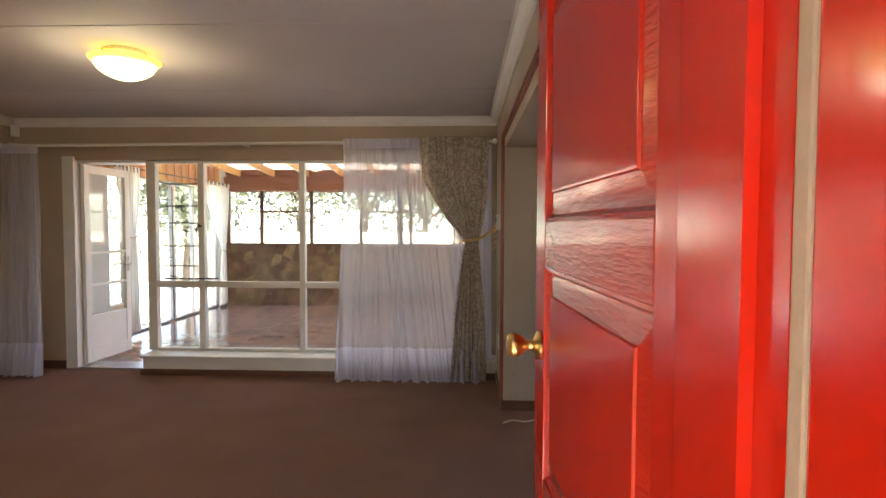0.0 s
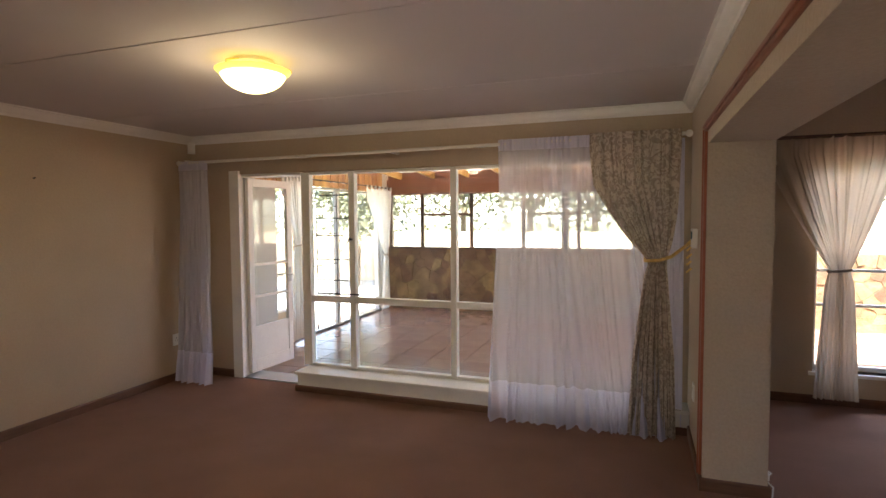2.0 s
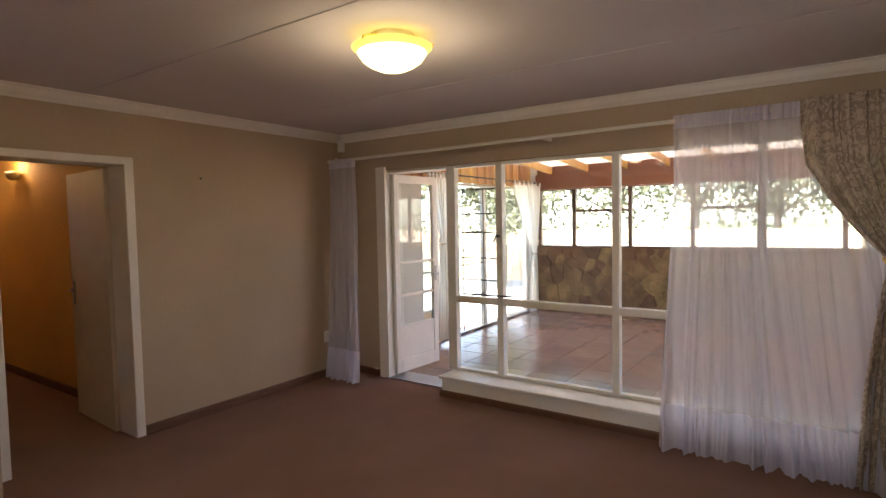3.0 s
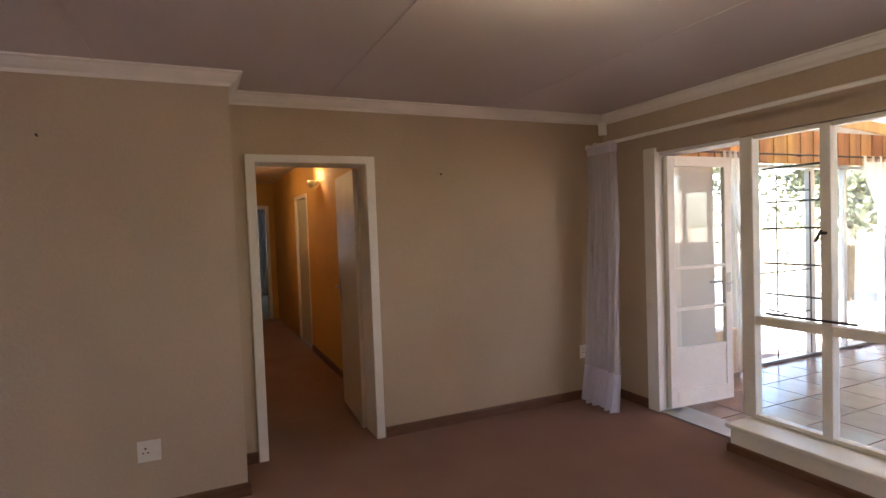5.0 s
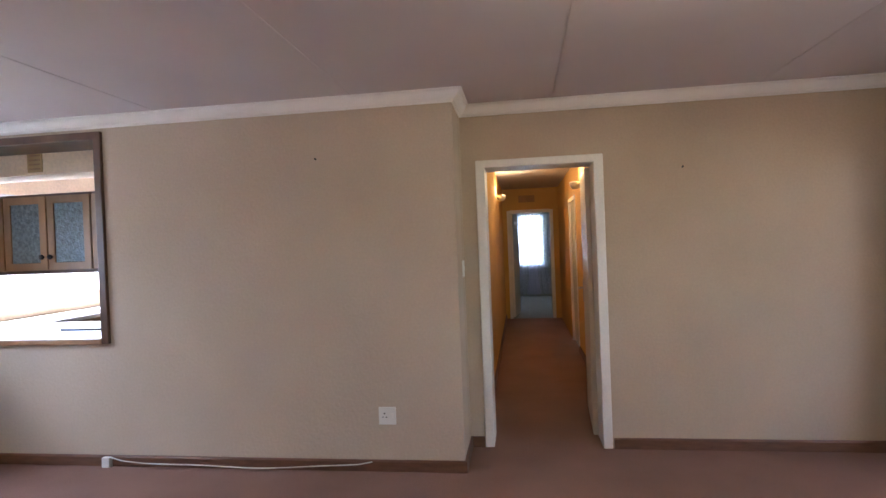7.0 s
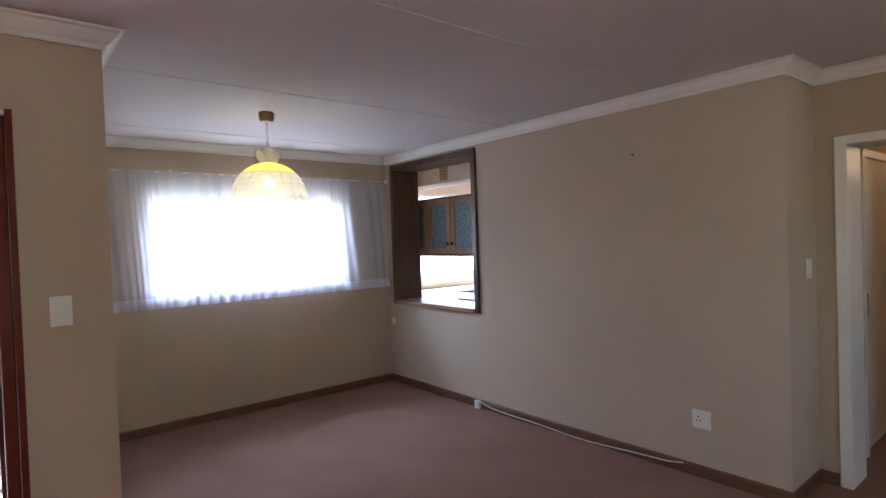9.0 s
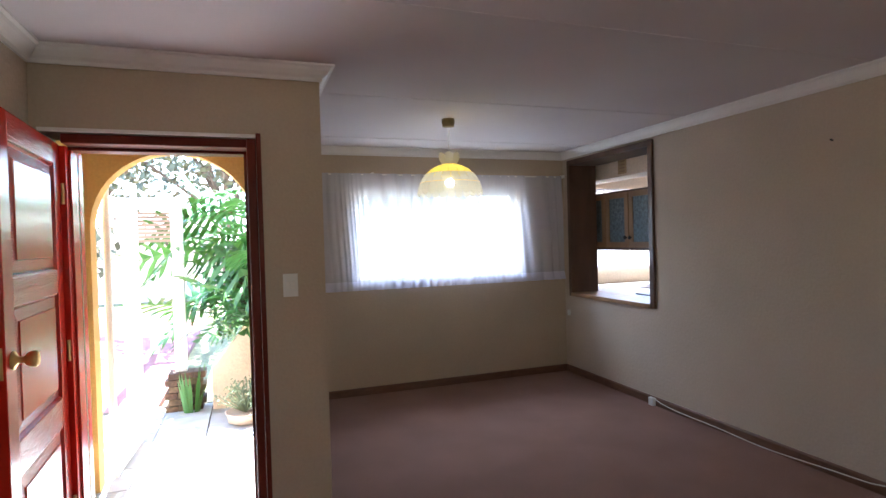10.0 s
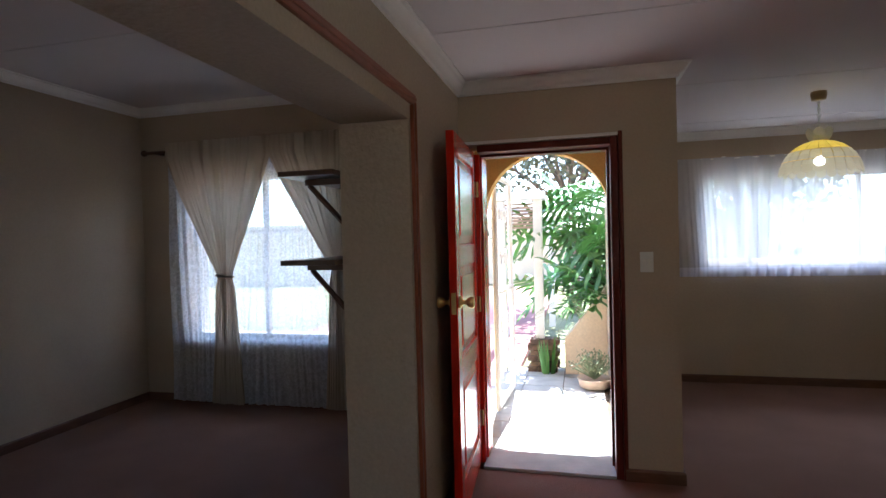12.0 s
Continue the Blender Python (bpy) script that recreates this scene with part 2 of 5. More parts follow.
def box(bm, x0, x1, y0, y1, z0, z1, bevel=0.0, m=None):
    x0, x1, y0, y1, z0, z1 = min(x0, x1), max(x0, x1), min(y0, y1), max(y0, y1), min(z0, z1), max(z0, z1)
    v = [bm.verts.new((x, y, z)) for x in (x0, x1) for y in (y0, y1) for z in (z0, z1)]
    faces = [bm.faces.new([v[i] for i in q]) for q in ((0, 1, 3, 2), (4, 6, 7, 5), (0, 4, 5, 1), (2, 3, 7, 6), (0, 2, 6, 4), (1, 5, 7, 3))]
    made = v
    if bevel:
        edges = list({e for f in faces for e in f.edges})
        r = bmesh.ops.bevel(bm, geom=edges, offset=bevel, segments=2, affect="EDGES", profile=0.6)
        made = list({w for f in r["faces"] for w in f.verts} | {w for w in v if w.is_valid})
    if m is not None:
        bmesh.ops.transform(bm, matrix=m, verts=[w for w in made if w.is_valid])
    return bm


def union(bm, boxes):
    """The outer skin of boxes that touch or overlap, as one connected shape."""
    boxes = [(min(a, b), max(a, b), min(c, d), max(c, d), min(e, f), max(e, f)) for a, b, c, d, e, f in boxes]
    cuts = [sorted({round(v, 5) for q in boxes for v in q[k:k + 2]}) for k in (0, 2, 4)]
    nx, ny, nz = (len(c) - 1 for c in cuts)
    full = np.zeros((nx + 2, ny + 2, nz + 2), bool)
    for q in boxes:
        i0, i1, j0, j1, k0, k1 = (cuts[n // 2].index(round(v, 5)) for n, v in enumerate(q))
        full[i0 + 1:i1 + 1, j0 + 1:j1 + 1, k0 + 1:k1 + 1] = True
    corner = {}

    def vert(i, j, k):
        if (i, j, k) not in corner:
            corner[i, j, k] = bm.verts.new((cuts[0][i], cuts[1][j], cuts[2][k]))
        return corner[i, j, k]
    for i, j, k in np.argwhere(full):
        for axis in range(3):
            for step in (-1, 1):
                o = [i, j, k]
                o[axis] += step
                if full[tuple(o)]:
                    continue
                b = [i - 1, j - 1, k - 1]
                if step > 0:
                    b[axis] += 1
                u, v = (axis + 1) % 3, (axis + 2) % 3
                ring = []
                for du, dv in ((0, 0), (1, 0), (1, 1), (0, 1)):
                    c = list(b)
                    c[u] += du
                    c[v] += dv
                    ring.append(vert(*c))
                bm.faces.new(ring if step > 0 else ring[::-1])
    return bm


def solid(name, dims, material, parent=None, bevel=0.0, m=None, **tags):
    """One mesh of one or several boxes, each (x0, x1, y0, y1, z0, z1)."""
    bm = bmesh.new()
    dims = dims if isinstance(dims[0], (tuple, list)) else [dims]
    if len(dims) > 1:
        union(bm, dims)
        if bevel:
            bmesh.ops.dissolve_limit(bm, angle_limit=0.02, verts=bm.verts, edges=bm.edges)
            edges = [e for e in bm.edges if len(e.link_faces) == 2 and e.calc_face_angle(0) > 0.5 and e.is_convex]
            bmesh.ops.bevel(bm, geom=edges, offset=bevel, segments=2, affect="EDGES", profile=0.6)
    else:
        box(bm, *dims[0], bevel=bevel, m=m)
    return part(name, bm, material, parent, **tags)


def rod(bm, a, b, r, sides=10, r2=None):
    a, b = Vector(a), Vector(b)
    t = (b - a).to_track_quat("Z", "Y").to_matrix().to_4x4()
    m = Matrix.Translation((a + b) / 2) @ t
    bmesh.ops.create_cone(bm, cap_ends=True, segments=sides, radius1=r, radius2=r if r2 is None else r2, depth=(b - a).length, matrix=m)
    return bm


def tube(bm, pts, r, sides=8):
    for a, b in zip(pts, pts[1:]):
        rod(bm, a, b, r, sides)
    return bm


def lathe(bm, profile, at=(0, 0, 0), m=None, sides=32):
    """Turns the profile, pairs of radius and height, about z."""
    rings = []
    for r, z in profile:
        rings.append([bm.verts.new((r * math.cos(2 * math.pi * i / sides), r * math.sin(2 * math.pi * i / sides), z)) for i in range(sides)])
    for p, q in zip(rings, rings[1:]):
        for i in range(sides):
            bm.faces.new((p[i], p[(i + 1) % sides], q[(i + 1) % sides], q[i]))
    bm.faces.new(rings[0][::-1])
    bm.faces.new(rings[-1])
    mm = Matrix.Translation(at) @ (m or Matrix())
    bmesh.ops.transform(bm, matrix=mm, verts=[v for ring in rings for v in ring])
    return bm


def wall_x(name, y0, y1, x0, x1, top, material, holes=(), bottom=0.0):
    """A wall along x between y0 and y1, with holes (x0, x1, z0, z1)."""
    dims, x = [], x0
    for a, b, c, d in sorted(holes):
        if a > x:
            dims.append((x, a, y0, y1, bottom, top))
        if c > bottom:
            dims.append((a, b, y0, y1, bottom, c))
        if d < top:
            dims.append((a, b, y0, y1, d, top))
        x = b
    if x < x1:
        dims.append((x, x1, y0, y1, bottom, top))
    return solid(name, dims, material, kind="structure")


def wall_y(name, x0, x1, y0, y1, top, material, holes=(), bottom=0.0):
    """A wall along y between x0 and x1, with holes (y0, y1, z0, z1)."""
    dims, y = [], y0
    for a, b, c, d in sorted(holes):
        if a > y:
            dims.append((x0, x1, y, a, bottom, top))
        if c > bottom:
            dims.append((x0, x1, a, b, bottom, c))
        if d < top:
            dims.append((x0, x1, a, b, d, top))
        y = b
    if y < y1:
        dims.append((x0, x1, y, y1, bottom, top))
    return solid(name, dims, material, kind="structure")


def sweep(name, pts, profile, material, up=(0, 0, 1), kind="structure", **tags):
    """A moulding: the profile, pairs of distance from the wall and height, along a line of plan points (x, y) with the room at its left; mitred."""
    bm = bmesh.new()
    rows = []
    n = len(pts)
    for i, p in enumerate(pts):
        p = Vector(p)
        d0 = (p - Vector(pts[i - 1])).normalized() if i else None
        d1 = (Vector(pts[i + 1]) - p).normalized() if i < n - 1 else None
        n0 = Vector((-d0.y, d0.x)) if d0 else None
        n1 = Vector((-d1.y, d1.x)) if d1 else None
        if n0 and n1:
            b = n0 + n1
            side = b / max(0.3, b.dot(n0))
        else:
            side = n0 or n1
        rows.append([bm.verts.new((p.x + side.x * a, p.y + side.y * a, z)) for a, z in profile])
    for r, q in zip(rows, rows[1:]):
        for i in range(len(profile)):
            j = (i + 1) % len(profile)
            bm.faces.new((r[i], r[j], q[j], q[i]))
    bm.faces.new(rows[0])
    bm.faces.new(rows[-1][::-1])
    bmesh.ops.recalc_face_normals(bm, faces=bm.faces)
    return part(name, bm, material, kind=kind, **tags)


CEIL = 2.462
LCEIL = 2.80


def cornice(name, pts, top):
    prof = [(0, top), (0, top - 0.078), (0.012, top - 0.078), (0.016, top - 0.062), (0.034, top - 0.050), (0.050, top - 0.030), (0.058, top - 0.014), (0.074, top - 0.010), (0.074, top)]
    return sweep(name, pts, prof, M_CORNICE)


def skirting(name, pts, high=0.075, z=0.0):
    return sweep(name, pts, [(0, z), (0, z + high), (0.010, z + high), (0.016, z + high - 0.012), (0.016, z)], M_SKIRT)


def drape(name, material, parent, rows, folds, depth, axis="x", cols=None, label="", phase=0.0, lean=0.0, tags=None, wander=0.35, steps=46):
    """Hanging cloth. rows: (z, from, to, plane, fold depth factor) from top to bottom; it runs along axis in folds."""
    bm = bmesh.new()
    cols = cols or int(folds * 12)
    zs = np.linspace(rows[0][0], rows[-1][0], steps)
    keys = np.array(rows, float)[::-1]
    grid = []
    for z in zs:
        a, b, p, f = (float(np.interp(z, keys[:, 0], keys[:, k])) for k in (1, 2, 3, 4))
        line = []
        for i in range(cols + 1):
            u = i / cols
            w = u + wander * (0.06 * math.sin(u * 9 + z * 1.3 + phase) + 0.035 * math.sin(u * 23 + phase * 5) + 0.02 * math.sin(u * 41 - z * 0.8 + phase))
            o = depth * f * (math.sin(2 * math.pi * folds * w + phase) * (0.62 + 0.38 * math.sin(u * 13 + phase * 3 + 0.6 * math.sin(z))) + 0.3 * math.sin(2 * math.pi * folds * 2.3 * w + z * 2.5))
            s = a + (b - a) * u
            line.append(bm.verts.new((s, p + o, z) if axis == "x" else (p + o, s, z)))
        grid.append(line)
    for r, q in zip(grid, grid[1:]):
        for i in range(cols):
            bm.faces.new((r[i], r[i + 1], q[i + 1], q[i]))
    return part(name, bm, material, parent, label=label, smooth=True, **(tags or {}))


def cells(n, w, h, seed, relax=2):
    """Irregular polygons that fill a rectangle, w by h: each the part of it nearest to one of n scattered points."""
    rng = np.random.default_rng(seed)
    pts = rng.random((n, 2)) * (w, h)

    def poly(k):
        pl = [(0.0, 0.0), (w, 0.0), (w, h), (0.0, h)]
        order = np.argsort(((pts - pts[k]) ** 2).sum(1))[1:18]
        for j in order:
            mx, my = (pts[k] + pts[j]) / 2
            nx, ny = pts[j] - pts[k]
            got = []
            for i, a in enumerate(pl):
                b = pl[(i + 1) % len(pl)]
                da, db = (a[0] - mx) * nx + (a[1] - my) * ny, (b[0] - mx) * nx + (b[1] - my) * ny
                if da <= 0:
                    got.append(a)
                if da * db < 0:
                    t = da / (da - db)
                    got.append((a[0] + (b[0] - a[0]) * t, a[1] + (b[1] - a[1]) * t))
            pl = got
            if len(pl) < 3:
                break
        return pl
    for _ in range(relax):
        pts = np.array([np.mean(poly(k), 0) if len(poly(k)) > 2 else pts[k] for k in range(n)])
    return [q for q in (poly(k) for k in range(n)) if len(q) > 2]


# ---- the house: floors, walls, ceilings ----
solid("floor_carpet", [(-4.78, 0.34, 1.53, 4.62, -0.1, 0.0), (-4.30, 0.34, 0.0, 1.53, -0.1, 0.0), (-4.30, -1.30, -2.43, 0.0, -0.1, 0.0), (0.34, 3.36, -1.0, 5.55, -0.1, 0.0), (-11.3, -4.78, 1.6, 2.68, -0.1, 0.0)], M_CARPET, kind="structure")
solid("floor_bedroom", (-15.45, -11.3, 0.6, 3.6, -0.1, 0.0), mat("carpet_grey", (0.28, 0.27, 0.22), 1.0, var=0.1, fine=0.2), kind="structure")
wall_x("wall_north", 4.64, 4.86, -5.0, 0.34, CEIL, M_WALL, [(-4.20, -0.12, 0, 2.065)])
wall_y("wall_west", -5.0, -4.75, 1.53, 4.64, CEIL, M_WALL, [(1.64, 2.52, 0, 2.065)])
wall_y("wall_hatch", -4.60, -4.30, -2.43, 1.53, CEIL, M_WALL_ROUGH, [(-2.29, -0.98, 0.89, 2.33)])
wall_x("wall_return", 1.38, 1.53, -4.75, -4.6, CEIL, M_WALL)
wall_x("wall_dining", -2.70, -2.43, -4.60, -1.0, CEIL, M_WALL, [(-3.74, -1.93, 1.16, 2.03)])
wall_y("wall_end", -1.30, -1.0, -2.43, -0.30, CEIL, M_WALL)
wall_x("wall_front", -0.30, 0.0, -1.30, 0.34, CEIL, M_WALL, [(-0.975, -0.018, 0, 2.085)])
wall_y("wall_opening", 0.0, 0.34, 0.0, 4.64, CEIL, M_STUCCO, [(1.06, 3.60, 0, 2.03)])
wall_x("wall_lounge_south", -1.25, -1.0, 0.10, 3.6, LCEIL, M_WALL, [(1.34, 2.86, 0.61, 2.12)])
wall_y("wall_lounge_east", 3.36, 3.6, -1.0, 5.8, LCEIL, M_WALL)
wall_x("wall_lounge_north", 5.55, 5.8, 0.1, 3.36, LCEIL, M_WALL, [(1.05, 2.9, 0.28, 2.12)])
wall_y("wall_lounge_porch", 0.10, 0.34, -1.0, -0.30, LCEIL, M_YELLOW)
wall_y("wall_lounge_sunroom", 0.10, 0.34, 4.86, 5.55, LCEIL, M_WALL)
solid("wall_above_opening", (0.1, 0.338, -0.3, 4.86, CEIL + 0.04, LCEIL), M_WALL, kind="structure")
solid("ceiling_main", [(-5.0, 0.338, 1.53, 4.86, CEIL, CEIL + 0.04), (-4.6, -1.0, -2.7, -0.3, CEIL, CEIL + 0.04), (-4.6, 0.338, -0.3, 1.53, CEIL, CEIL + 0.04)], M_CEIL, kind="structure")
solid("ceiling_lounge", (0.1, 3.6, -1.25, 5.8, LCEIL, LCEIL + 0.04), M_CEIL, kind="structure")
SEAMS = (3.54, 2.19, 0.88, -0.50, -1.90)
solid("ceiling_joint", [(-4.75 if y > 1.53 else -4.30, 0.0 if y > 0 else -1.30, y - 0.006, y + 0.006, CEIL - 0.003, CEIL) for y in SEAMS] + [(0.34, 3.36, y - 0.006, y + 0.006, LCEIL - 0.003, LCEIL) for y in (4.2, 3.0, 1.8, 0.6)], M_CEIL, kind="structure")
cornice("cornice_main", [(0, 0), (0, 4.64), (-4.75, 4.64), (-4.75, 1.53), (-4.30, 1.53), (-4.30, -2.43), (-1.30, -2.43), (-1.30, 0), (0, 0.0)], CEIL)
cornice("cornice_lounge", [(3.36, -1.0), (3.36, 5.55), (0.34, 5.55), (0.34, -1.0), (3.36, -1.0)], LCEIL)
skirting("baseboard_north", [(-4.20, 4.64), (-4.75, 4.64), (-4.75, 2.535)])
skirting("baseboard_hatch", [(-4.75, 1.63), (-4.75, 1.53), (-4.30, 1.53), (-4.30, -2.43), (-1.30, -2.43), (-1.30, 0), (-0.98, 0)])
skirting("baseboard_east", [(0, 0.0), (0, 1.06), (0.34, 1.06), (0.34, -1.0), (3.36, -1.0), (3.36, 5.55), (0.34, 5.55), (0.34, 3.60), (0, 3.60), (0, 4.45)])
skirting("baseboard_sill", [(-0.0, 4.45), (-3.38, 4.45), (-3.38, 4.64)], 0.055)
solid("wall_low_window", (-3.38, 0.0, 4.45, 4.74, 0.0, 0.155), M_WHITE, bevel=0.006, kind="structure")

# ---- wide window and door to the sunroom ----
win = thing("window_1", "", "", (-1.8, 4.6, 0.125), kind="structure")
solid("window_sill", (-3.40, -0.0, 4.425, 4.76, 0.157, 0.185), M_WHITE, win, bevel=0.008)
posts = [(-3.44, -3.35), (-2.925, -2.865), (-1.92, -1.865), (-0.96, -0.905), (-0.17, -0.121)]
for a, b in posts:
    solid("mullion", (a, b, 4.66, 4.73, 0.187, 2.06), M_WHITE, win, bevel=0.005)
for (a, b), (c, d) in zip(posts, posts[1:]):
    solid("transom", (b + 0.001, c - 0.001, 4.665, 4.725, 0.815, 0.875), M_WHITE, win, bevel=0.004)
    solid("top_rail", (b + 0.001, c - 0.001, 4.665, 4.725, 2.035, 2.062), M_WHITE, win, bevel=0.003)
    solid("bottom_rail", (b + 0.001, c - 0.001, 4.665, 4.725, 0.187, 0.212), M_WHITE, win, bevel=0.003)
    for z0, z1 in ((0.212, 0.815), (0.875, 2.035)):
        g = solid("pane", (b, c, 4.693, 4.697, z0, z1), M_GLASS, win)
        g.visible_shadow = False
for z in (1.02, 1.22, 1.45, 1.62, 1.84):
    bm = bmesh.new()
    rod(bm, (-3.34, 4.75, z), (-2.93, 4.75, z), 0.006, 6)
    part("burglar_bar", bm, M_IRON, win, "black iron bar")
bm = bmesh.new()
rod(bm, (-3.27, 4.66, 0.90), (-2.72, 4.64, 0.905), 0.008, 8)
rod(bm, (-3.25, 4.66, 0.93), (-3.10, 4.64, 0.92), 0.005, 8)
part("window_stay", bm, M_IRON, win, "black window stay")
bm = bmesh.new()
rod(bm, (-2.895, 4.665, 1.42), (-2.895, 4.62, 1.42), 0.01, 8)
rod(bm, (-2.895, 4.62, 1.44), (-2.93, 4.62, 1.37), 0.009, 8)
part("window_catch", bm, M_IRON, win, "dark window catch")
dfr = thing("door_frame_north", "", "", (-3.8, 4.7, 0), kind="structure")
solid("frame", [(-4.258, -4.14, 4.615, 4.69, 0, 2.10), (-4.198, -4.14, 4.69, 4.875, 0, 2.10), (-4.14, -3.442, 4.66, 4.86, 2.04, 2.10)], M_WHITE, dfr, bevel=0.006)
solid("threshold", (-4.138, -3.445, 4.62, 4.88, 0.0, 0.012), M_STEEL, dfr)
# the open leaf: glass over a panel, swung into the sunroom
LEAF_N = Matrix.Translation((-4.115, 4.70, 0)) @ Matrix.Rotation(radians(86), 4, "Z")
leaf = thing("garden_door", "white-painted glazed door standing open into the sunroom, solid lower panel", "door", (-4.115, 4.70, 0.03))


def turned(name, dims, material, parent, m, bevel=0.0, label=""):
    bm = bmesh.new()
    for d in (dims if isinstance(dims[0], (tuple, list)) else [dims]):
        box(bm, *d, bevel=bevel)
    bmesh.ops.transform(bm, matrix=m, verts=bm.verts)
    return part(name, bm, material, parent, label)


W = 0.66
turned("leaf_frame", [(0, 0.07, -0.02, 0.02, 0.03, 2.03), (W - 0.07, W, -0.02, 0.02, 0.03, 2.03), (0.07, W - 0.07, -0.02, 0.02, 1.95, 2.03), (0.07, W - 0.07, -0.02, 0.02, 0.03, 0.16)], M_WHITE, leaf, LEAF_N, 0.004)
turned("lower_panel", (0.07, W - 0.07, -0.012, 0.012, 0.16, 0.48), M_WHITE, leaf, LEAF_N, 0.003)
for z in (0.48, 0.80, 1.13):
    turned("glazing_bar", (0.07, W - 0.07, -0.018, 0.018, z, z + 0.025), M_WHITE, leaf, LEAF_N, 0.003)
for z0, z1 in ((0.505, 0.80), (0.825, 1.13), (1.155, 1.95)):
    bm = bmesh.new()
    box(bm, 0.07, W - 0.07, -0.003, 0.003, z0, z1)
    bmesh.ops.transform(bm, matrix=LEAF_N, verts=bm.verts)
    part("glass_pane", bm, M_GLASS, leaf).visible_shadow = False
bm = bmesh.new()
rod(bm, (W - 0.04, -0.06, 1.0), (W - 0.04, 0.06, 1.0), 0.009, 8)
rod(bm, (W - 0.04, -0.06, 1.0), (W - 0.15, -0.06, 1.0), 0.009, 8)
rod(bm, (W - 0.04, 0.06, 1.0), (W - 0.15, 0.06, 1.0), 0.009, 8)
box(bm, W - 0.06, W - 0.02, -0.024, 0.024, 0.92, 1.08)
bmesh.ops.transform(bm, matrix=LEAF_N, verts=bm.verts)
part("handle", bm, M_STEEL, leaf, "grey lever handle")

# ---- corridor and the door to it ----
dfw = thing("door_frame_west", "", "", (-4.8, 2.08, 0), kind="structure")
solid("frame", [(-5.01, -4.735, 1.635, 1.70, 0, 2.065), (-5.01, -4.735, 2.46, 2.525, 0, 2.065), (-5.01, -4.735, 1.70, 2.46, 2.01, 2.065)], M_WHITE, dfw, bevel=0.008)
d = thing("corridor_door", "cream flush door standing open along the corridor wall", "door", (-5.0, 2.45, 0.01))
m = Matrix.Translation((-4.99, 2.445, 0)) @ Matrix.Rotation(radians(176.5), 4, "Z")
turned("leaf", (0, 0.76, -0.02, 0.02, 0.01, 2.0), mat("door_cream", (0.62, 0.55, 0.44), 0.4, var=0.05), d, m, 0.003)
bm = bmesh.new()
for sgn in (-1, 1):
    box(bm, 0.68, 0.72, sgn * 0.022, sgn * 0.026, 0.93, 1.12)
    rod(bm, (0.70, sgn * 0.02, 1.05), (0.70, sgn * 0.06, 1.05), 0.009, 8)
    rod(bm, (0.70, sgn * 0.06, 1.05), (0.60, sgn * 0.06, 1.05), 0.009, 8)
bmesh.ops.transform(bm, matrix=m, verts=bm.verts)
part("handle", bm, M_STEEL, d, "grey metal lever handle")
wall_x("wall_corridor_south", 1.45, 1.62, -11.3, -5.0, CEIL, M_YELLOW, [(-6.2, -5.35, 0, 2.05)])
wall_x("wall_corridor_north", 2.66, 2.80, -11.3, -5.0, CEIL, M_YELLOW, [(-9.0, -8.1, 0, 2.05)])
wall_y("wall_corridor_end", -11.42, -11.3, 0.6, 3.6, CEIL, M_YELLOW, [(1.72, 2.54, 0, 2.05)])
solid("ceiling_corridor", (-16.2, -5.0, 0.5, 3.8, CEIL, CEIL + 0.04), M_CEIL, kind="structure")
for nm, x0, x1, y0, y1 in (("door_side_south", -6.2, -5.35, 1.56, 1.60), ("door_side_north", -9.0, -8.1, 2.68, 2.72)):
    e = thing(nm, "", "", ((x0 + x1) / 2, y0, 0), kind="structure")
    solid("leaf", (x0 + 0.045, x1 - 0.045, y0, y1, 0.01, 2.0), M_GREY if "north" in nm else M_WHITE, e)
    yy = (1.50, 1.632) if "south" in nm else (2.648, 2.79)
    solid("frame", [(x0 - 0.0, x0 + 0.04, *yy, 0, 2.04), (x1 - 0.04, x1, *yy, 0, 2.04), (x0 + 0.04, x1 - 0.04, *yy, 2.0, 2.05)], M_WHITE, e)
    bm = bmesh.new()
    hx = x1 - 0.1
    hy = 1.61 if "south" in nm else 2.67
    box(bm, hx - 0.02, hx + 0.02, hy - 0.01, hy + 0.01, 0.93, 1.08)
    part("handle", bm, M_IRON, e, "dark metal handle plate")
e = thing("door_frame_far", "", "", (-11.3, 2.1, 0), kind="structure")
solid("frame", [(-11.43, -11.28, 1.70, 1.76, 0, 2.05), (-11.43, -11.28, 2.50, 2.56, 0, 2.05), (-11.43, -11.28, 1.76, 2.50, 2.0, 2.06)], M_WHITE, e)
d = thing("bedroom_door", "white door standing open into the far bedroom", "door", (-11.45, 1.78, 0.01))
turned("leaf", (0, 0.72, -0.02, 0.02, 0.01, 1.99), M_WHITE, d, Matrix.Translation((-11.45, 1.78, 0)) @ Matrix.Rotation(radians(172), 4, "Z"))
skirting("baseboard_corridor_south", [(-6.2, 1.62), (-11.3, 1.62)][::-1])
skirting("baseboard_corridor_north", [(-5.0, 2.66), (-8.1, 2.66)])
solid("wall_bedroom", [(-16.2, -11.42, 0.45, 0.6, 0, CEIL), (-16.2, -11.42, 3.6, 3.75, 0, CEIL), (-15.65, -15.45, 0.6, 1.9, 0, CEIL), (-15.65, -15.45, 2.5, 3.6, 0, CEIL), (-15.65, -15.45, 1.9, 2.5, 0, 0.85), (-15.65, -15.45, 1.9, 2.5, 2.1, CEIL)], M_GREY, kind="structure")
wb = thing("window_bedroom", "", "", (-15.55, 2.2, 0.85), kind="structure")
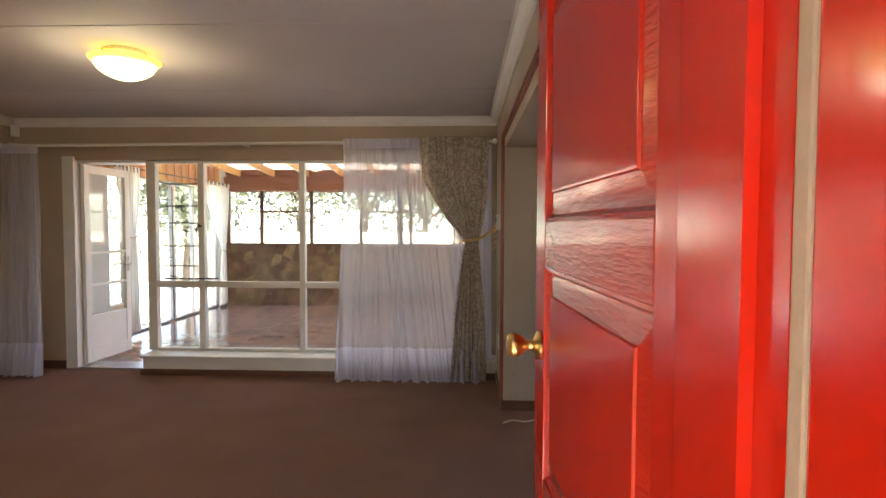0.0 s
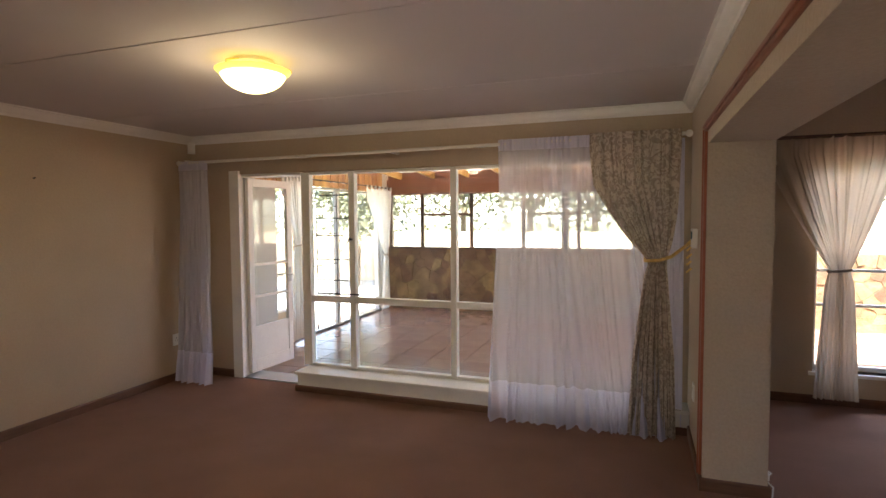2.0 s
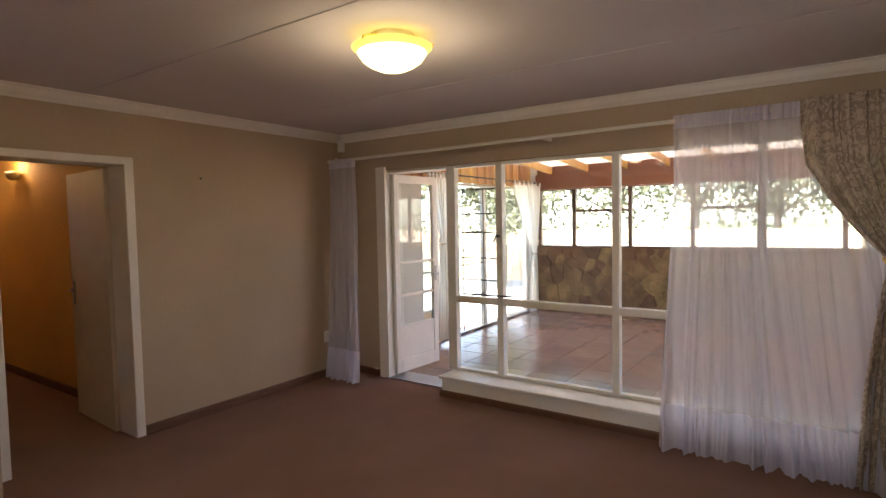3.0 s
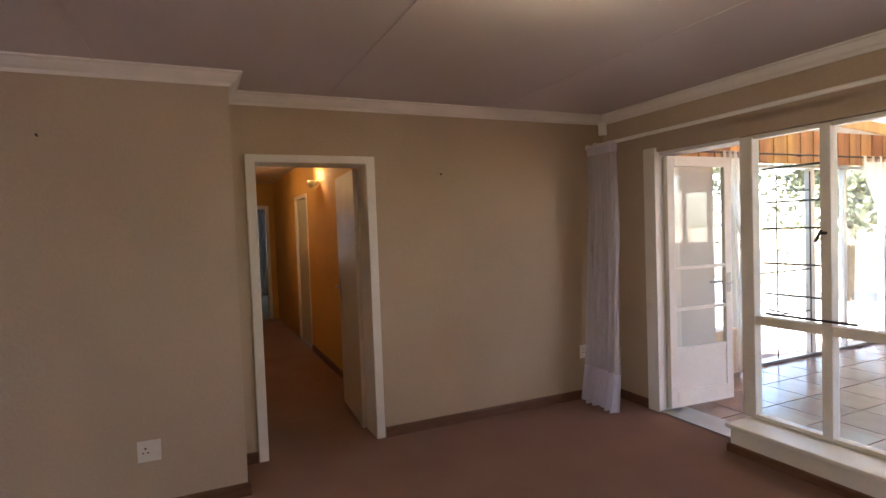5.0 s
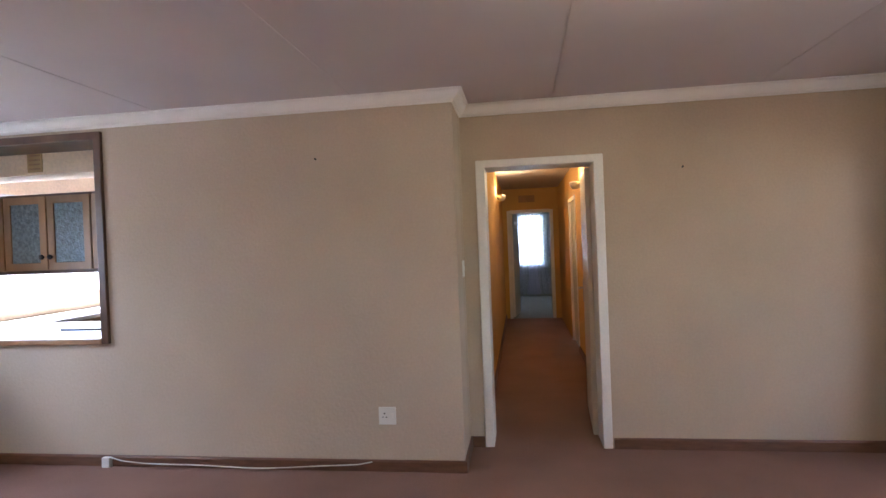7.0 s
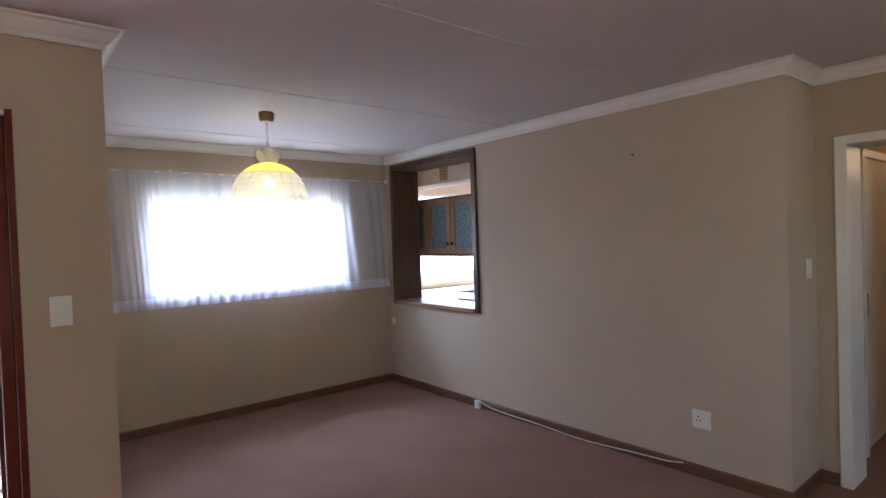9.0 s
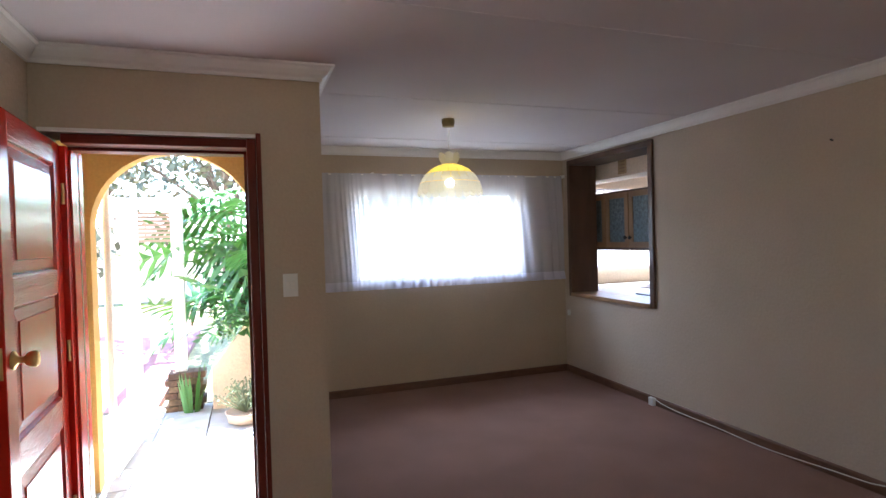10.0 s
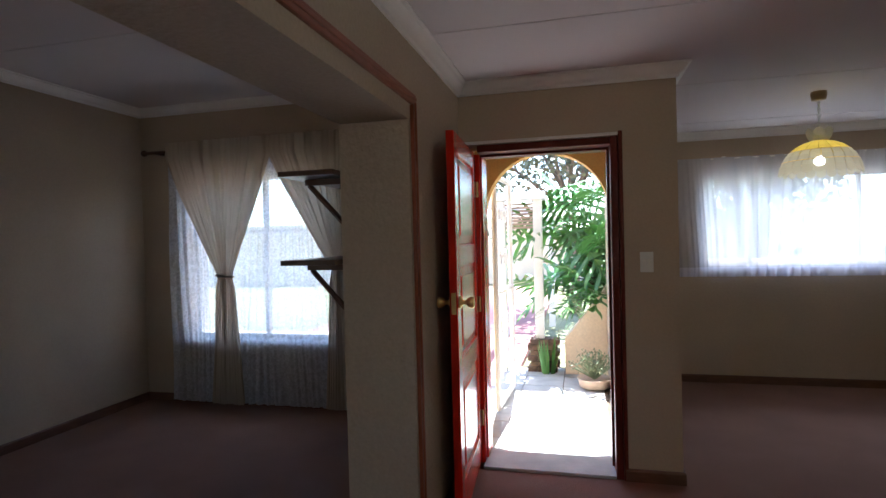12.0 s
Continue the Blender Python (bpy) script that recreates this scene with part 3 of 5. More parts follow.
solid("frame", [(-15.6, -15.55, 1.9, 1.94, 0.85, 2.1), (-15.6, -15.55, 2.46, 2.5, 0.85, 2.1), (-15.6, -15.55, 1.94, 2.46, 0.85, 0.89), (-15.6, -15.55, 1.94, 2.46, 1.5, 1.53)], M_WHITE, wb)
v = thing("wall_vent", "small brown louvred wall vent above the corridor door", "vent", (-11.29, 2.08, 2.25))
solid("vent_frame", (-11.30, -11.285, 1.93, 2.23, 2.20, 2.33), mat("vent_brown", (0.35, 0.22, 0.08), 0.5), v)
for i in range(4):
    solid("slat", (-11.285, -11.275, 1.95, 2.21, 2.215 + i * 0.028, 2.228 + i * 0.028), M_OAK, v)
for y, x in ((2.64, -7.3), (1.64, -8.6)):
    s = thing("wall_light", "small cream corridor wall light, lit", "wall lamp", (x, y, 2.05), "corridor wall lights")
    bm = bmesh.new()
    sg = -1 if y > 2 else 1
    lathe(bm, [(0.03, 0), (0.06, 0.03), (0.07, 0.08), (0.06, 0.085)], (x, y + sg * 0.05, 2.05), sides=16)
    part("shade", bm, M_WHITE, s, smooth=True)
    lamp = new("corridor_lamp", bpy.data.lights.new("corridor_lamp", "POINT"))
    lamp.data.energy, lamp.data.color, lamp.data.shadow_soft_size = 0.65, (1.0, 0.66, 0.30), 0.04
    lamp.location = (x, y + sg * 0.09, 2.19)

# ---- hatch to the kitchen ----
h = thing("window_hatch", "", "", (-4.46, -1.65, 0.87), kind="structure")
solid("frame", [(-4.62, -4.275, -2.31, -2.255, 0.865, 2.36), (-4.62, -4.275, -1.01, -0.955, 0.865, 2.36), (-4.62, -4.275, -2.255, -1.01, 2.305, 2.36)], M_WOOD, h, bevel=0.005)
solid("sill", (-4.64, -4.26, -2.255, -1.01, 0.865, 0.905), M_OAK, h, bevel=0.008)
# ---- kitchen beyond the hatch ----

solid("floor_kitchen", (-7.3, -4.6, -2.7, 1.4, -0.1, 0.0), M_TILE, kind="structure")
wall_y("wall_kitchen_west", -7.4, -7.2, -3.2, 1.4, CEIL, M_CREAM)
wall_x("wall_kitchen_south", -3.2, -3.0, -7.2, -4.6, CEIL, M_CREAM, [(-6.9, -4.75, 1.14, 2.08)])
solid("wall_kitchen_north", (-7.4, -4.6, 1.3, 1.44, 0, CEIL), M_CREAM, kind="structure")
solid("wall_kitchen_east", (-4.62, -4.6, -3.0, -2.7, 0, CEIL), M_CREAM, kind="structure")
solid("ceiling_kitchen", (-7.4, -4.6, -3.2, 1.44, CEIL, CEIL + 0.04), M_CEIL, kind="structure")
kw = thing("window_kitchen", "", "", (-5.8, -3.12, 1.14), kind="structure")
solid("frame", [(-6.9, -6.86, -3.14, -3.08, 1.14, 2.08), (-4.79, -4.75, -3.14, -3.08, 1.14, 2.08), (-6.86, -4.79, -3.14, -3.08, 1.14, 1.18), (-6.86, -4.79, -3.14, -3.08, 2.04, 2.08), (-5.85, -5.81, -3.14, -3.08, 1.18, 2.04)], M_WHITE, kw)
for i in range(5):
    y = -2.965 + i * 0.392
    c = thing("wall_cabinet", "oak-framed kitchen wall cabinet with a leaded glass door", "cabinet", (-4.85, y, 1.37), "kitchen wall cabinets")
    solid("carcass", (-4.98, -4.70, y, y + 0.388, 1.36, 2.0), M_WOOD, c, bevel=0.003)
    solid("door_frame", [(-4.699, -4.68, y + 0.004, y + 0.064, 1.39, 1.98), (-4.699, -4.68, y + 0.324, y + 0.384, 1.39, 1.98), (-4.699, -4.68, y + 0.064, y + 0.324, 1.39, 1.45), (-4.699, -4.68, y + 0.064, y + 0.324, 1.92, 1.98)], M_OAK, c, bevel=0.003)
    solid("glass_pane", (-4.698, -4.69, y + 0.064, y + 0.324, 1.45, 1.92), M_LEADED, c)
    bm = bmesh.new()
    ky = y + (0.035 if i % 2 else 0.353)
    lathe(bm, [(0.008, 0), (0.008, 0.012), (0.020, 0.018), (0.018, 0.030)], (-4.68, ky, 1.495), Matrix.Rotation(radians(90), 4, "Y"), 12)
    part("knob", bm, M_IRON, c, "round black knob", smooth=True)
solid("bulkhead_kitchen", (-4.98, -4.67, -3.0, -0.9, 2.15, CEIL), M_CREAM, kind="structure")
w = thing("kitchen_worktop", "pale kitchen worktop on oak base units below the hatch", "worktop", (-4.95, -1.4, 0))
solid("base_unit", (-5.22, -4.65, -2.99, -0.3, 0.0, 0.86), M_OAK, w)
solid("top", (-5.26, -4.645, -2.995, -0.3, 0.862, 0.90), M_COUNTER, w, bevel=0.006)
w = thing("kitchen_worktop", "pale kitchen worktop on oak base units below the kitchen window", "worktop", (-6.2, -2.7, 0))
solid("base_unit", (-7.19, -5.27, -2.99, -2.42, 0.0, 0.86), M_OAK, w)
solid("top", (-7.19, -5.265, -2.995, -2.38, 0.862, 0.90), M_COUNTER, w, bevel=0.006)
hb = thing("hob", "black glass hob set on the pale worktop", "hob", (-4.95, -1.5, 0.90))
solid("hob_plate", (-5.18, -4.72, -1.75, -1.25, 0.901, 0.912), M_BLACKP, hb, bevel=0.003)
cur = thing("kitchen_curtain", "short white net curtain across the kitchen window", "curtain", (-5.8, -2.96, 1.5))
drape("net", M_SHEER, cur, [(2.12, -6.95, -4.72, -2.965, 0.5), (1.20, -6.95, -4.72, -2.965, 1)], 26, 0.02, steps=6)
drape("hem", M_SHEER_HEM, cur, [(1.20, -6.95, -4.72, -2.965, 1), (1.11, -6.96, -4.71, -2.965, 1)], 26, 0.02, steps=3)
sg = thing("bulkhead_sign", "small tan plaque fixed on the kitchen bulkhead", "plaque", (-4.67, -1.85, 2.2))
solid("plate", (-4.67, -4.662, -1.92, -1.79, 2.17, 2.33), mat("plaque_tan", (0.42, 0.28, 0.12), 0.5), sg)
for k in range(4):
    solid("bar", (-4.662, -4.659, -1.905, -1.805, 2.19 + 0.035 * k, 2.203 + 0.035 * k), M_OAK, sg)

# ---- front door ----
fr = thing("door_frame_front", "", "", (-0.5, -0.15, 0), kind="structure")
# latch jamb and head take the shade-darkened red, the hinge jamb the plain red
solid("frame", [(-0.97, -0.925, -0.29, -0.005, 0, 2.075), (-0.925, -0.110, -0.29, -0.03, 2.03, 2.075)], M_SHADED_REDBROWN, fr, bevel=0.006)
solid("hinge_jamb", (-0.109, -0.020, -0.29, -0.105, 0, 2.03), M_RED, fr, bevel=0.004)
solid("weathered_strip", (-0.112, -0.020, -0.309, -0.291, 0, 2.03), M_WALL, fr, bevel=0.003, label="bare beige strip at the jamb")
solid("outer_jamb", (-0.112, -0.020, -0.375, -0.310, 0, 2.03), M_RED, fr, bevel=0.004)
solid("stop", [(-0.925, -0.910, -0.25, -0.15, 0.02, 2.015), (-0.925, -0.1095, -0.25, -0.15, 2.015, 2.0295)], M_SHADED_REDBROWN, fr)
solid("hinge_stop", (-0.120, -0.1095, -0.25, -0.15, 0.02, 2.0145), M_RED, fr)
solid("architrave", (-0.995, -0.971, -0.002, 0.012, 0, 2.10), M_SHADED_REDBROWN, fr, bevel=0.004)
solid("architrave", (-0.970, -0.03, -0.002, 0.010, 2.076, 2.094), M_CORNICE, fr, bevel=0.003, label="pale plaster edge over the frame")
solid("threshold", (-0.925, -0.110, -0.29, 0.0, 0.0, 0.02), M_SLATE, fr, bevel=0.003)
fd = thing("front_door", "glossy red-painted panelled timber door standing open", "door", (-0.07, -0.10, 0.02))
FD = Matrix.Translation((-0.064, -0.098, 0)) @ Matrix.Rotation(radians(3.2), 4, "Z")
y0, y1, z0, z1 = 0.0, 0.82, 0.015, 2.035
st = 0.105
rails = [(z0, 0.20), (0.72, 0.85), (1.335, 1.44), (z1 - 0.105, z1)]
turned("stile", [(-0.021, 0.021, y0, y0 + st, z0, z1)], M_RED, fd, FD, 0.004)
turned("stile", [(-0.021, 0.021, y1 - st, y1, z0, z1)], M_RED, fd, FD, 0.004)
for a, b in rails:
    turned("rail", (-0.0205, 0.0205, y0 + st + 0.0005, y1 - st - 0.0005, a, b), M_RED_GRAIN, fd, FD, 0.003)


def raised_panel(z0, z1):
    """A field with broad mitred slopes on both faces, a bead round it: the slopes with the grain across, the field smooth."""
    a, b = y0 + st, y1 - st
    slopes, field = bmesh.new(), bmesh.new()
    for s in (-1, 1):
        rings = []
        for x, k in ((0.016, 0.0), (0.0175, 0.006), (0.006, 0.012), (0.008, 0.014), (0.0155, 0.058)):
            rings.append([slopes.verts.new((s * x, q, r)) for q, r in ((a + k, z0 + k), (b - k, z0 + k), (b - k, z1 - k), (a + k, z1 - k))])
        for r, q in zip(rings, rings[1:]):
            for i in range(4):
                slopes.faces.new((r[i], r[(i + 1) % 4], q[(i + 1) % 4], q[i]))
        rings = []
        for x, k in ((0.0156, 0.0578), (0.0195, 0.060), (0.020, 0.064)):
            rings.append([field.verts.new((s * x, q, r)) for q, r in ((a + k, z0 + k), (b - k, z0 + k), (b - k, z1 - k), (a + k, z1 - k))])
        for r, q in zip(rings, rings[1:]):
            for i in range(4):
                field.faces.new((r[i], r[(i + 1) % 4], q[(i + 1) % 4], q[i]))
        field.faces.new(rings[-1])
    for bm, nm, material in ((slopes, "panel_bevel", M_RED_GRAIN), (field, "panel", M_RED)):
        bmesh.ops.transform(bm, matrix=FD, verts=bm.verts)
        bmesh.ops.recalc_face_normals(bm, faces=bm.faces)
        part(nm, bm, material, fd)


for (a, b), (c, d) in zip(rails, rails[1:]):
    raised_panel(b, c)
for s in (-1, 1):
    bm = bmesh.new()
    lathe(bm, [(0.033, 0.0), (0.033, 0.006), (0.022, 0.012), (0.012, 0.018), (0.011, 0.034), (0.022, 0.042), (0.029, 0.058), (0.029, 0.068), (0.024, 0.076), (0.012, 0.078)], (s * 0.021, 0.755, 1.15), Matrix.Rotation(radians(90 * s), 4, "Y"), 28)
    bmesh.ops.transform(bm, matrix=FD, verts=bm.verts)
    part("knob", bm, M_BRASS, fd, "polished brass door knob", smooth=True)
turned("latch_plate", (-0.012, 0.012, y1 - 0.0005, y1 + 0.002, 1.095, 1.205), M_BRASS, fd, FD, label="brass latch plate")
for z in (0.25, 1.0, 1.75):
    bm = bmesh.new()
    rod(bm, (-0.094, -0.102, z), (-0.094, -0.102, z + 0.1), 0.007, 10)
    part("hinge", bm, M_BRASS, fd, "brass butt hinge")

# ---- trim round the wide opening ----
t = thing("trim_opening", "", "", (0, 2.4, 0), kind="structure")
for nm, d in (("upright", (-0.018, 0.0, 0.985, 1.035, 0.078, 2.10)), ("upright", (-0.018, 0.0, 3.625, 3.675, 0.078, 2.10)), ("head", (-0.018, 0.0, 0.985, 3.675, 2.101, 2.15))):
    solid(nm, d, M_TRIM, t, bevel=0.005)
    if nm == "upright":
        solid("bead", (-0.026, -0.0175, d[2] + 0.018, d[2] + 0.032, 0.078, 2.11), M_TRIM, t, bevel=0.003)
    else:
        solid("bead", (-0.026, -0.0175, 1.0, 3.66, 2.118, 2.132), M_TRIM, t, bevel=0.003)

# ---- lamps ----
LX, LY = -2.33, 2.60
cl = thing("ceiling_light", "round yellow glass bowl ceiling light, lit", "ceiling light", (LX, LY, CEIL))
bm = bmesh.new()
lathe(bm, [(0.11, 0), (0.11, -0.02), (0.10, -0.026), (0.02, -0.028)], (LX, LY, CEIL), sides=40)
part("ceiling_plate", bm, M_PLASTIC, cl, "round white ceiling plate")
bm = bmesh.new()
lathe(bm, [(0.168, -0.080), (0.166, -0.088), (0.145, -0.118), (0.11, -0.143), (0.065, -0.162), (0.015, -0.170)], (LX, LY, CEIL), sides=48)
part("bowl", bm, M_LAMP, cl, smooth=True).visible_shadow = False
bm = bmesh.new()
lathe(bm, [(0.190, -0.052), (0.196, -0.055), (0.194, -0.060), (0.183, -0.069), (0.1685, -0.0795)], (LX, LY, CEIL), sides=48)
part("bowl_rim", bm, M_LAMPRIM, cl, "deep yellow glass rim", smooth=True).visible_shadow = False
for k in range(3):
    bm = bmesh.new()
    a = k * 2.094 + 0.5
    ca, sa = math.cos(a), math.sin(a)
    tube(bm, [(LX + 0.105 * ca, LY + 0.105 * sa, CEIL - 0.014), (LX + 0.200 * ca, LY + 0.200 * sa, CEIL - 0.046), (LX + 0.200 * ca, LY + 0.200 * sa, CEIL - 0.064)], 0.0035, 8)
    part("clip", bm, M_BRASS, cl, "brass clip")
for nm, at, e, col in (("ceiling_lamp", (-2.33, 2.60, CEIL - 0.20), 0.75, (1, 0.86, 0.60)), ("pendant_lamp", (-2.41, -1.03, 1.87), 0.25, (1, 0.86, 0.55))):
    lamp = new(nm, bpy.data.lights.new(nm, "POINT"))
    lamp.data.energy, lamp.data.color, lamp.data.shadow_soft_size = e, col, 0.10
    lamp.location = at

PX, PY = -2.41, -1.03
pl = thing("pendant_light", "capiz-shell pendant lamp with a yellow band, lit, on a chain", "pendant lamp", (PX, PY, CEIL))
bm = bmesh.new()
lathe(bm, [(0.05, 0), (0.052, -0.02), (0.045, -0.06), (0.02, -0.065)], (PX, PY, CEIL), sides=24)
part("ceiling_cup", bm, mat("brass_aged", (0.30, 0.21, 0.10), 0.35, 0.9, var=0.15), pl, "brass ceiling cup", smooth=True)
bm = bmesh.new()
for i in range(9):
    z = CEIL - 0.075 - i * 0.0245
    m = Matrix.Translation((PX, PY, z)) @ Matrix.Rotation(radians(90 * (i % 2)), 4, "Z")
    pts = [m @ Vector((0.009 * math.cos(a), 0, 0.016 * math.sin(a))) for a in np.linspace(0, 2 * math.pi, 9)]
    tube(bm, pts, 0.0025, 5)
part("chain", bm, M_PLASTIC, pl, "pale metal chain")


def scallop(name, rings, n, material, parent, gap=0.004, label=""):
    """Pieces of shell round a shade: rings of (radius, height, dip), each piece a part."""
    for i in range(n):
        bm = bmesh.new()
        a0, a1 = 2 * math.pi * i / n + gap, 2 * math.pi * (i + 1) / n - gap
        cols = []
        for j in range(5):
            a = a0 + (a1 - a0) * j / 4
            cols.append([bm.verts.new((PX + r * math.cos(a), PY + r * math.sin(a), z - (dip * math.sin(math.pi * j / 4)))) for r, z, dip in rings])
        for p, q in zip(cols, cols[1:]):
            for k in range(len(rings) - 1):
                bm.faces.new((p[k], p[k + 1], q[k + 1], q[k]))
        part(name, bm, material, parent, label)


scallop("crown", [(0.088, 2.178, -0.025), (0.075, 2.145, 0), (0.055, 2.112, 0)], 8, M_SHELL, pl, label="flared shell crown")
scallop("shade_top", [(0.055, 2.112, 0), (0.105, 2.097, 0), (0.15, 2.072, 0), (0.185, 2.04, 0)], 16, M_SHELLY, pl, 0.008, "yellow shell band")
scallop("shade_middle", [(0.187, 2.038, 0), (0.214, 2.005, 0), (0.232, 1.968, 0)], 20, M_SHELL, pl, 0.008)
scallop("shade_skirt", [(0.234, 1.966, 0), (0.247, 1.93, 0), (0.256, 1.888, 0.02)], 24, M_SHELL, pl, 0.008, "scalloped shell skirt")
for r, z in ((0.186, 2.039), (0.233, 1.967), (0.056, 2.112)):
    bm = bmesh.new()
    tube(bm, [(PX + r * math.cos(a), PY + r * math.sin(a), z) for a in np.linspace(0, 2 * math.pi, 41)], 0.0028, 5)
    part("wire", bm, M_BRASS, pl, "brass wire ring")
bm = bmesh.new()
bmesh.ops.create_uvsphere(bm, u_segments=20, v_segments=12, radius=0.035, matrix=Matrix.Translation((PX, PY, 1.97)))
part("bulb", bm, M_BULB, pl, "glowing bulb", smooth=True)

# ---- switches, sockets, sensor, cables ----


def socket(at, axis, label, category="socket", w=0.115, hgt=0.115, rockers=1, group=""):
    """A plate on a wall that faces +x ('x'), -x ('-x'), or +y ('y')."""
    m = Matrix.Translation(at) @ Matrix.Rotation({"x": 0, "y": radians(90), "-x": radians(180)}[axis], 4, "Z")
    ob = new(category.replace(" ", "_"))
    ob.matrix_world = m
    ob.empty_display_size = 0.05
    tagged(ob, label, category, group)
    bm = bmesh.new()
    box(bm, 0, 0.009, -w / 2, w / 2, -hgt / 2, hgt / 2, bevel=0.003)
    part("plate", bm, M_PLASTIC, ob)
    if category == "socket":
        bm = bmesh.new()
        for yy, zz, r in ((-0.018, 0.026, 0.0055), (-0.030, 0.002, 0.0045), (-0.006, 0.002, 0.0045)):
            rod(bm, (0.008, yy + 0.0, zz - 0.01), (0.0098, yy, zz - 0.01), r, 12)
        part("pin_hole", bm, M_BLACKP, ob, "dark pin holes")
    for k in range(rockers):
        yy = (w * 0.28 if category == "socket" else (k - (rockers - 1) / 2) * 0.026)
        bm = bmesh.new()
        box(bm, 0.0085, 0.013, yy - 0.009, yy + 0.009, -0.018, 0.018, bevel=0.002)
        part("rocker", bm, M_WHITE, ob, "small white rocker")
    return ob


socket((-4.30, 1.03, 0.365), "x", "white wall socket with switch, low on the rough plaster wall")
socket((-4.75, 4.38, 0.41), "x", "white wall socket low on the beige wall beside the sheer curtain")
socket((-1.12, 0.0, 1.315), "y", "white double light switch beside the front door", "light switch", 0.075, 0.12, 2)
socket((-4.62, 1.53, 1.30), "y", "white light switch on the short wall by the corridor door", "light switch", 0.07, 0.115, 1)
socket((0.0, 4.15, 0.42), "-x", "white wall socket low beside the patterned curtain", w=0.09)
b = thing("phone_point", "small white telephone point on the skirting, cable attached", "telephone point", (-4.31, -1.0, 0.03))
solid("box", (-4.283, -4.25, -1.03, -0.97, 0.0, 0.07), M_PLASTIC, b, bevel=0.005)
b = thing("junction_box", "small white junction box under the hatch", "junction box", (-4.33, -2.33, 0.64))
solid("box", (-4.30, -4.28, -2.37, -2.33, 0.64, 0.70), M_PLASTIC, b, bevel=0.004)
c = thing("phone_cable", "loose cream telephone cable lying along the skirting", "cable", (-4.3, 0, 0.0))
bm = bmesh.new()
tube(bm, [(-4.25 + 0.012 * math.sin(i * 0.7), -0.97 + i * 0.10, 0.080 - 0.055 * math.sin(math.pi * min(1, i / 19)) ** 0.5 if i < 20 else 0.02) for i in range(20)], 0.004, 6)
part("cord", bm, M_CABLE, c)
s = thing("motion_sensor", "small white alarm motion sensor high in the corner", "motion sensor", (-4.70, 4.60, 2.33))
bm = bmesh.new()
box(bm, -0.035, 0.035, -0.02, 0.02, -0.055, 0.055, bevel=0.008)
bmesh.ops.transform(bm, matrix=Matrix.Translation((-4.70, 4.595, 2.345)) @ Matrix.Rotation(radians(45), 4, "Z"), verts=bm.verts)
part("housing", bm, M_PLASTIC, s)
bm = bmesh.new()
box(bm, -0.02, 0.02, -0.026, -0.019, -0.04, 0.0, bevel=0.003)
bmesh.ops.transform(bm, matrix=Matrix.Translation((-4.70, 4.595, 2.345)) @ Matrix.Rotation(radians(45), 4, "Z"), verts=bm.verts)
part("lens", bm, M_WHITE, s, "frosted sensor lens")
for x, y, z, ax in ((-4.30, 0.61, 2.07, "x"), (-4.75, 3.05, 1.94, "x")):
    n_ = thing("wall_nail", "small dark nail stuck in the beige wall", "nail", (x, y, z))
    bm = bmesh.new()
    rod(bm, (x, y, z), (x + 0.02, y, z + 0.004), 0.006, 8)
    part("shank", bm, M_IRON, n_)
k = thing("intercom_panel", "small white keypad on the wall behind the curtain", "keypad", (-0.01, 4.2, 1.5))
solid("housing", (-0.03, 0.0, 4.10, 4.24, 1.40, 1.53), M_PLASTIC, k, bevel=0.004)
solid("screen", (-0.033, -0.030, 4.13, 4.21, 1.46, 1.51), mat("screen_blue_grey", (0.25, 0.35, 0.40), 0.2), k, label="grey-blue display")
k = thing("key_hooks", "brass-coloured key hooks hanging under the keypad", "hooks", (-0.01, 4.3, 1.35))
for i in range(5):
    bm = bmesh.new()
    rod(bm, (-0.02, 4.28 + 0.02 * (i % 2), 1.45 - i * 0.05), (-0.05, 4.30, 1.42 - i * 0.05), 0.007, 6)
    part("hook", bm, M_BRASS, k)
cb = thing("floor_cable", "loose white cable trailing on the carpet round the opening", "cable", (0.2, 3.4, 0.0))
bm = bmesh.new()
pts = [(-0.02, 3.30, 0.006), (0.05, 3.36, 0.006), (0.14, 3.33, 0.006), (0.22, 3.37, 0.006), (0.30, 3.45, 0.006), (0.36, 3.58, 0.01), (0.40, 3.75, 0.006), (0.37, 3.86, 0.006), (0.43, 3.95, 0.006), (0.38, 4.05, 0.006), (0.36, 4.3, 0.006)]
tube(bm, pts, 0.005, 6)
part("cord", bm, M_CABLE, cb)
solid("plug", (0.34, 0.40, 3.84, 3.90, 0.0, 0.04), M_PLASTIC, cb, bevel=0.006, label="white moulded plug")

# ---- curtains of the main room ----
RY = 4.43
r = thing("curtain_rail", "long white wooden curtain rail over the wide window", "curtain rail", (-2.4, RY, 2.2))
bm = bmesh.new()
rod(bm, (-4.68, RY, 2.175), (-0.03, RY, 2.205), 0.014, 14)
part("rail", bm, M_WHITE, r, smooth=False)
for x in (-4.62, -2.4, -0.25):
    solid("bracket", (x - 0.01, x + 0.01, RY, 4.64, 2.18, 2.205), M_WHITE, r)
bm = bmesh.new()
bmesh.ops.create_uvsphere(bm, u_segments=14, v_segments=8, radius=0.026, matrix=Matrix.Translation((-4.70, RY, 2.175)))
part("finial", bm, M_WHITE, r, smooth=True)
bm = bmesh.new()
bmesh.ops.create_uvsphere(bm, u_segments=14, v_segments=8, radius=0.026, matrix=Matrix.Translation((-0.035, RY, 2.205)))
part("finial", bm, M_WHITE, r, smooth=True)


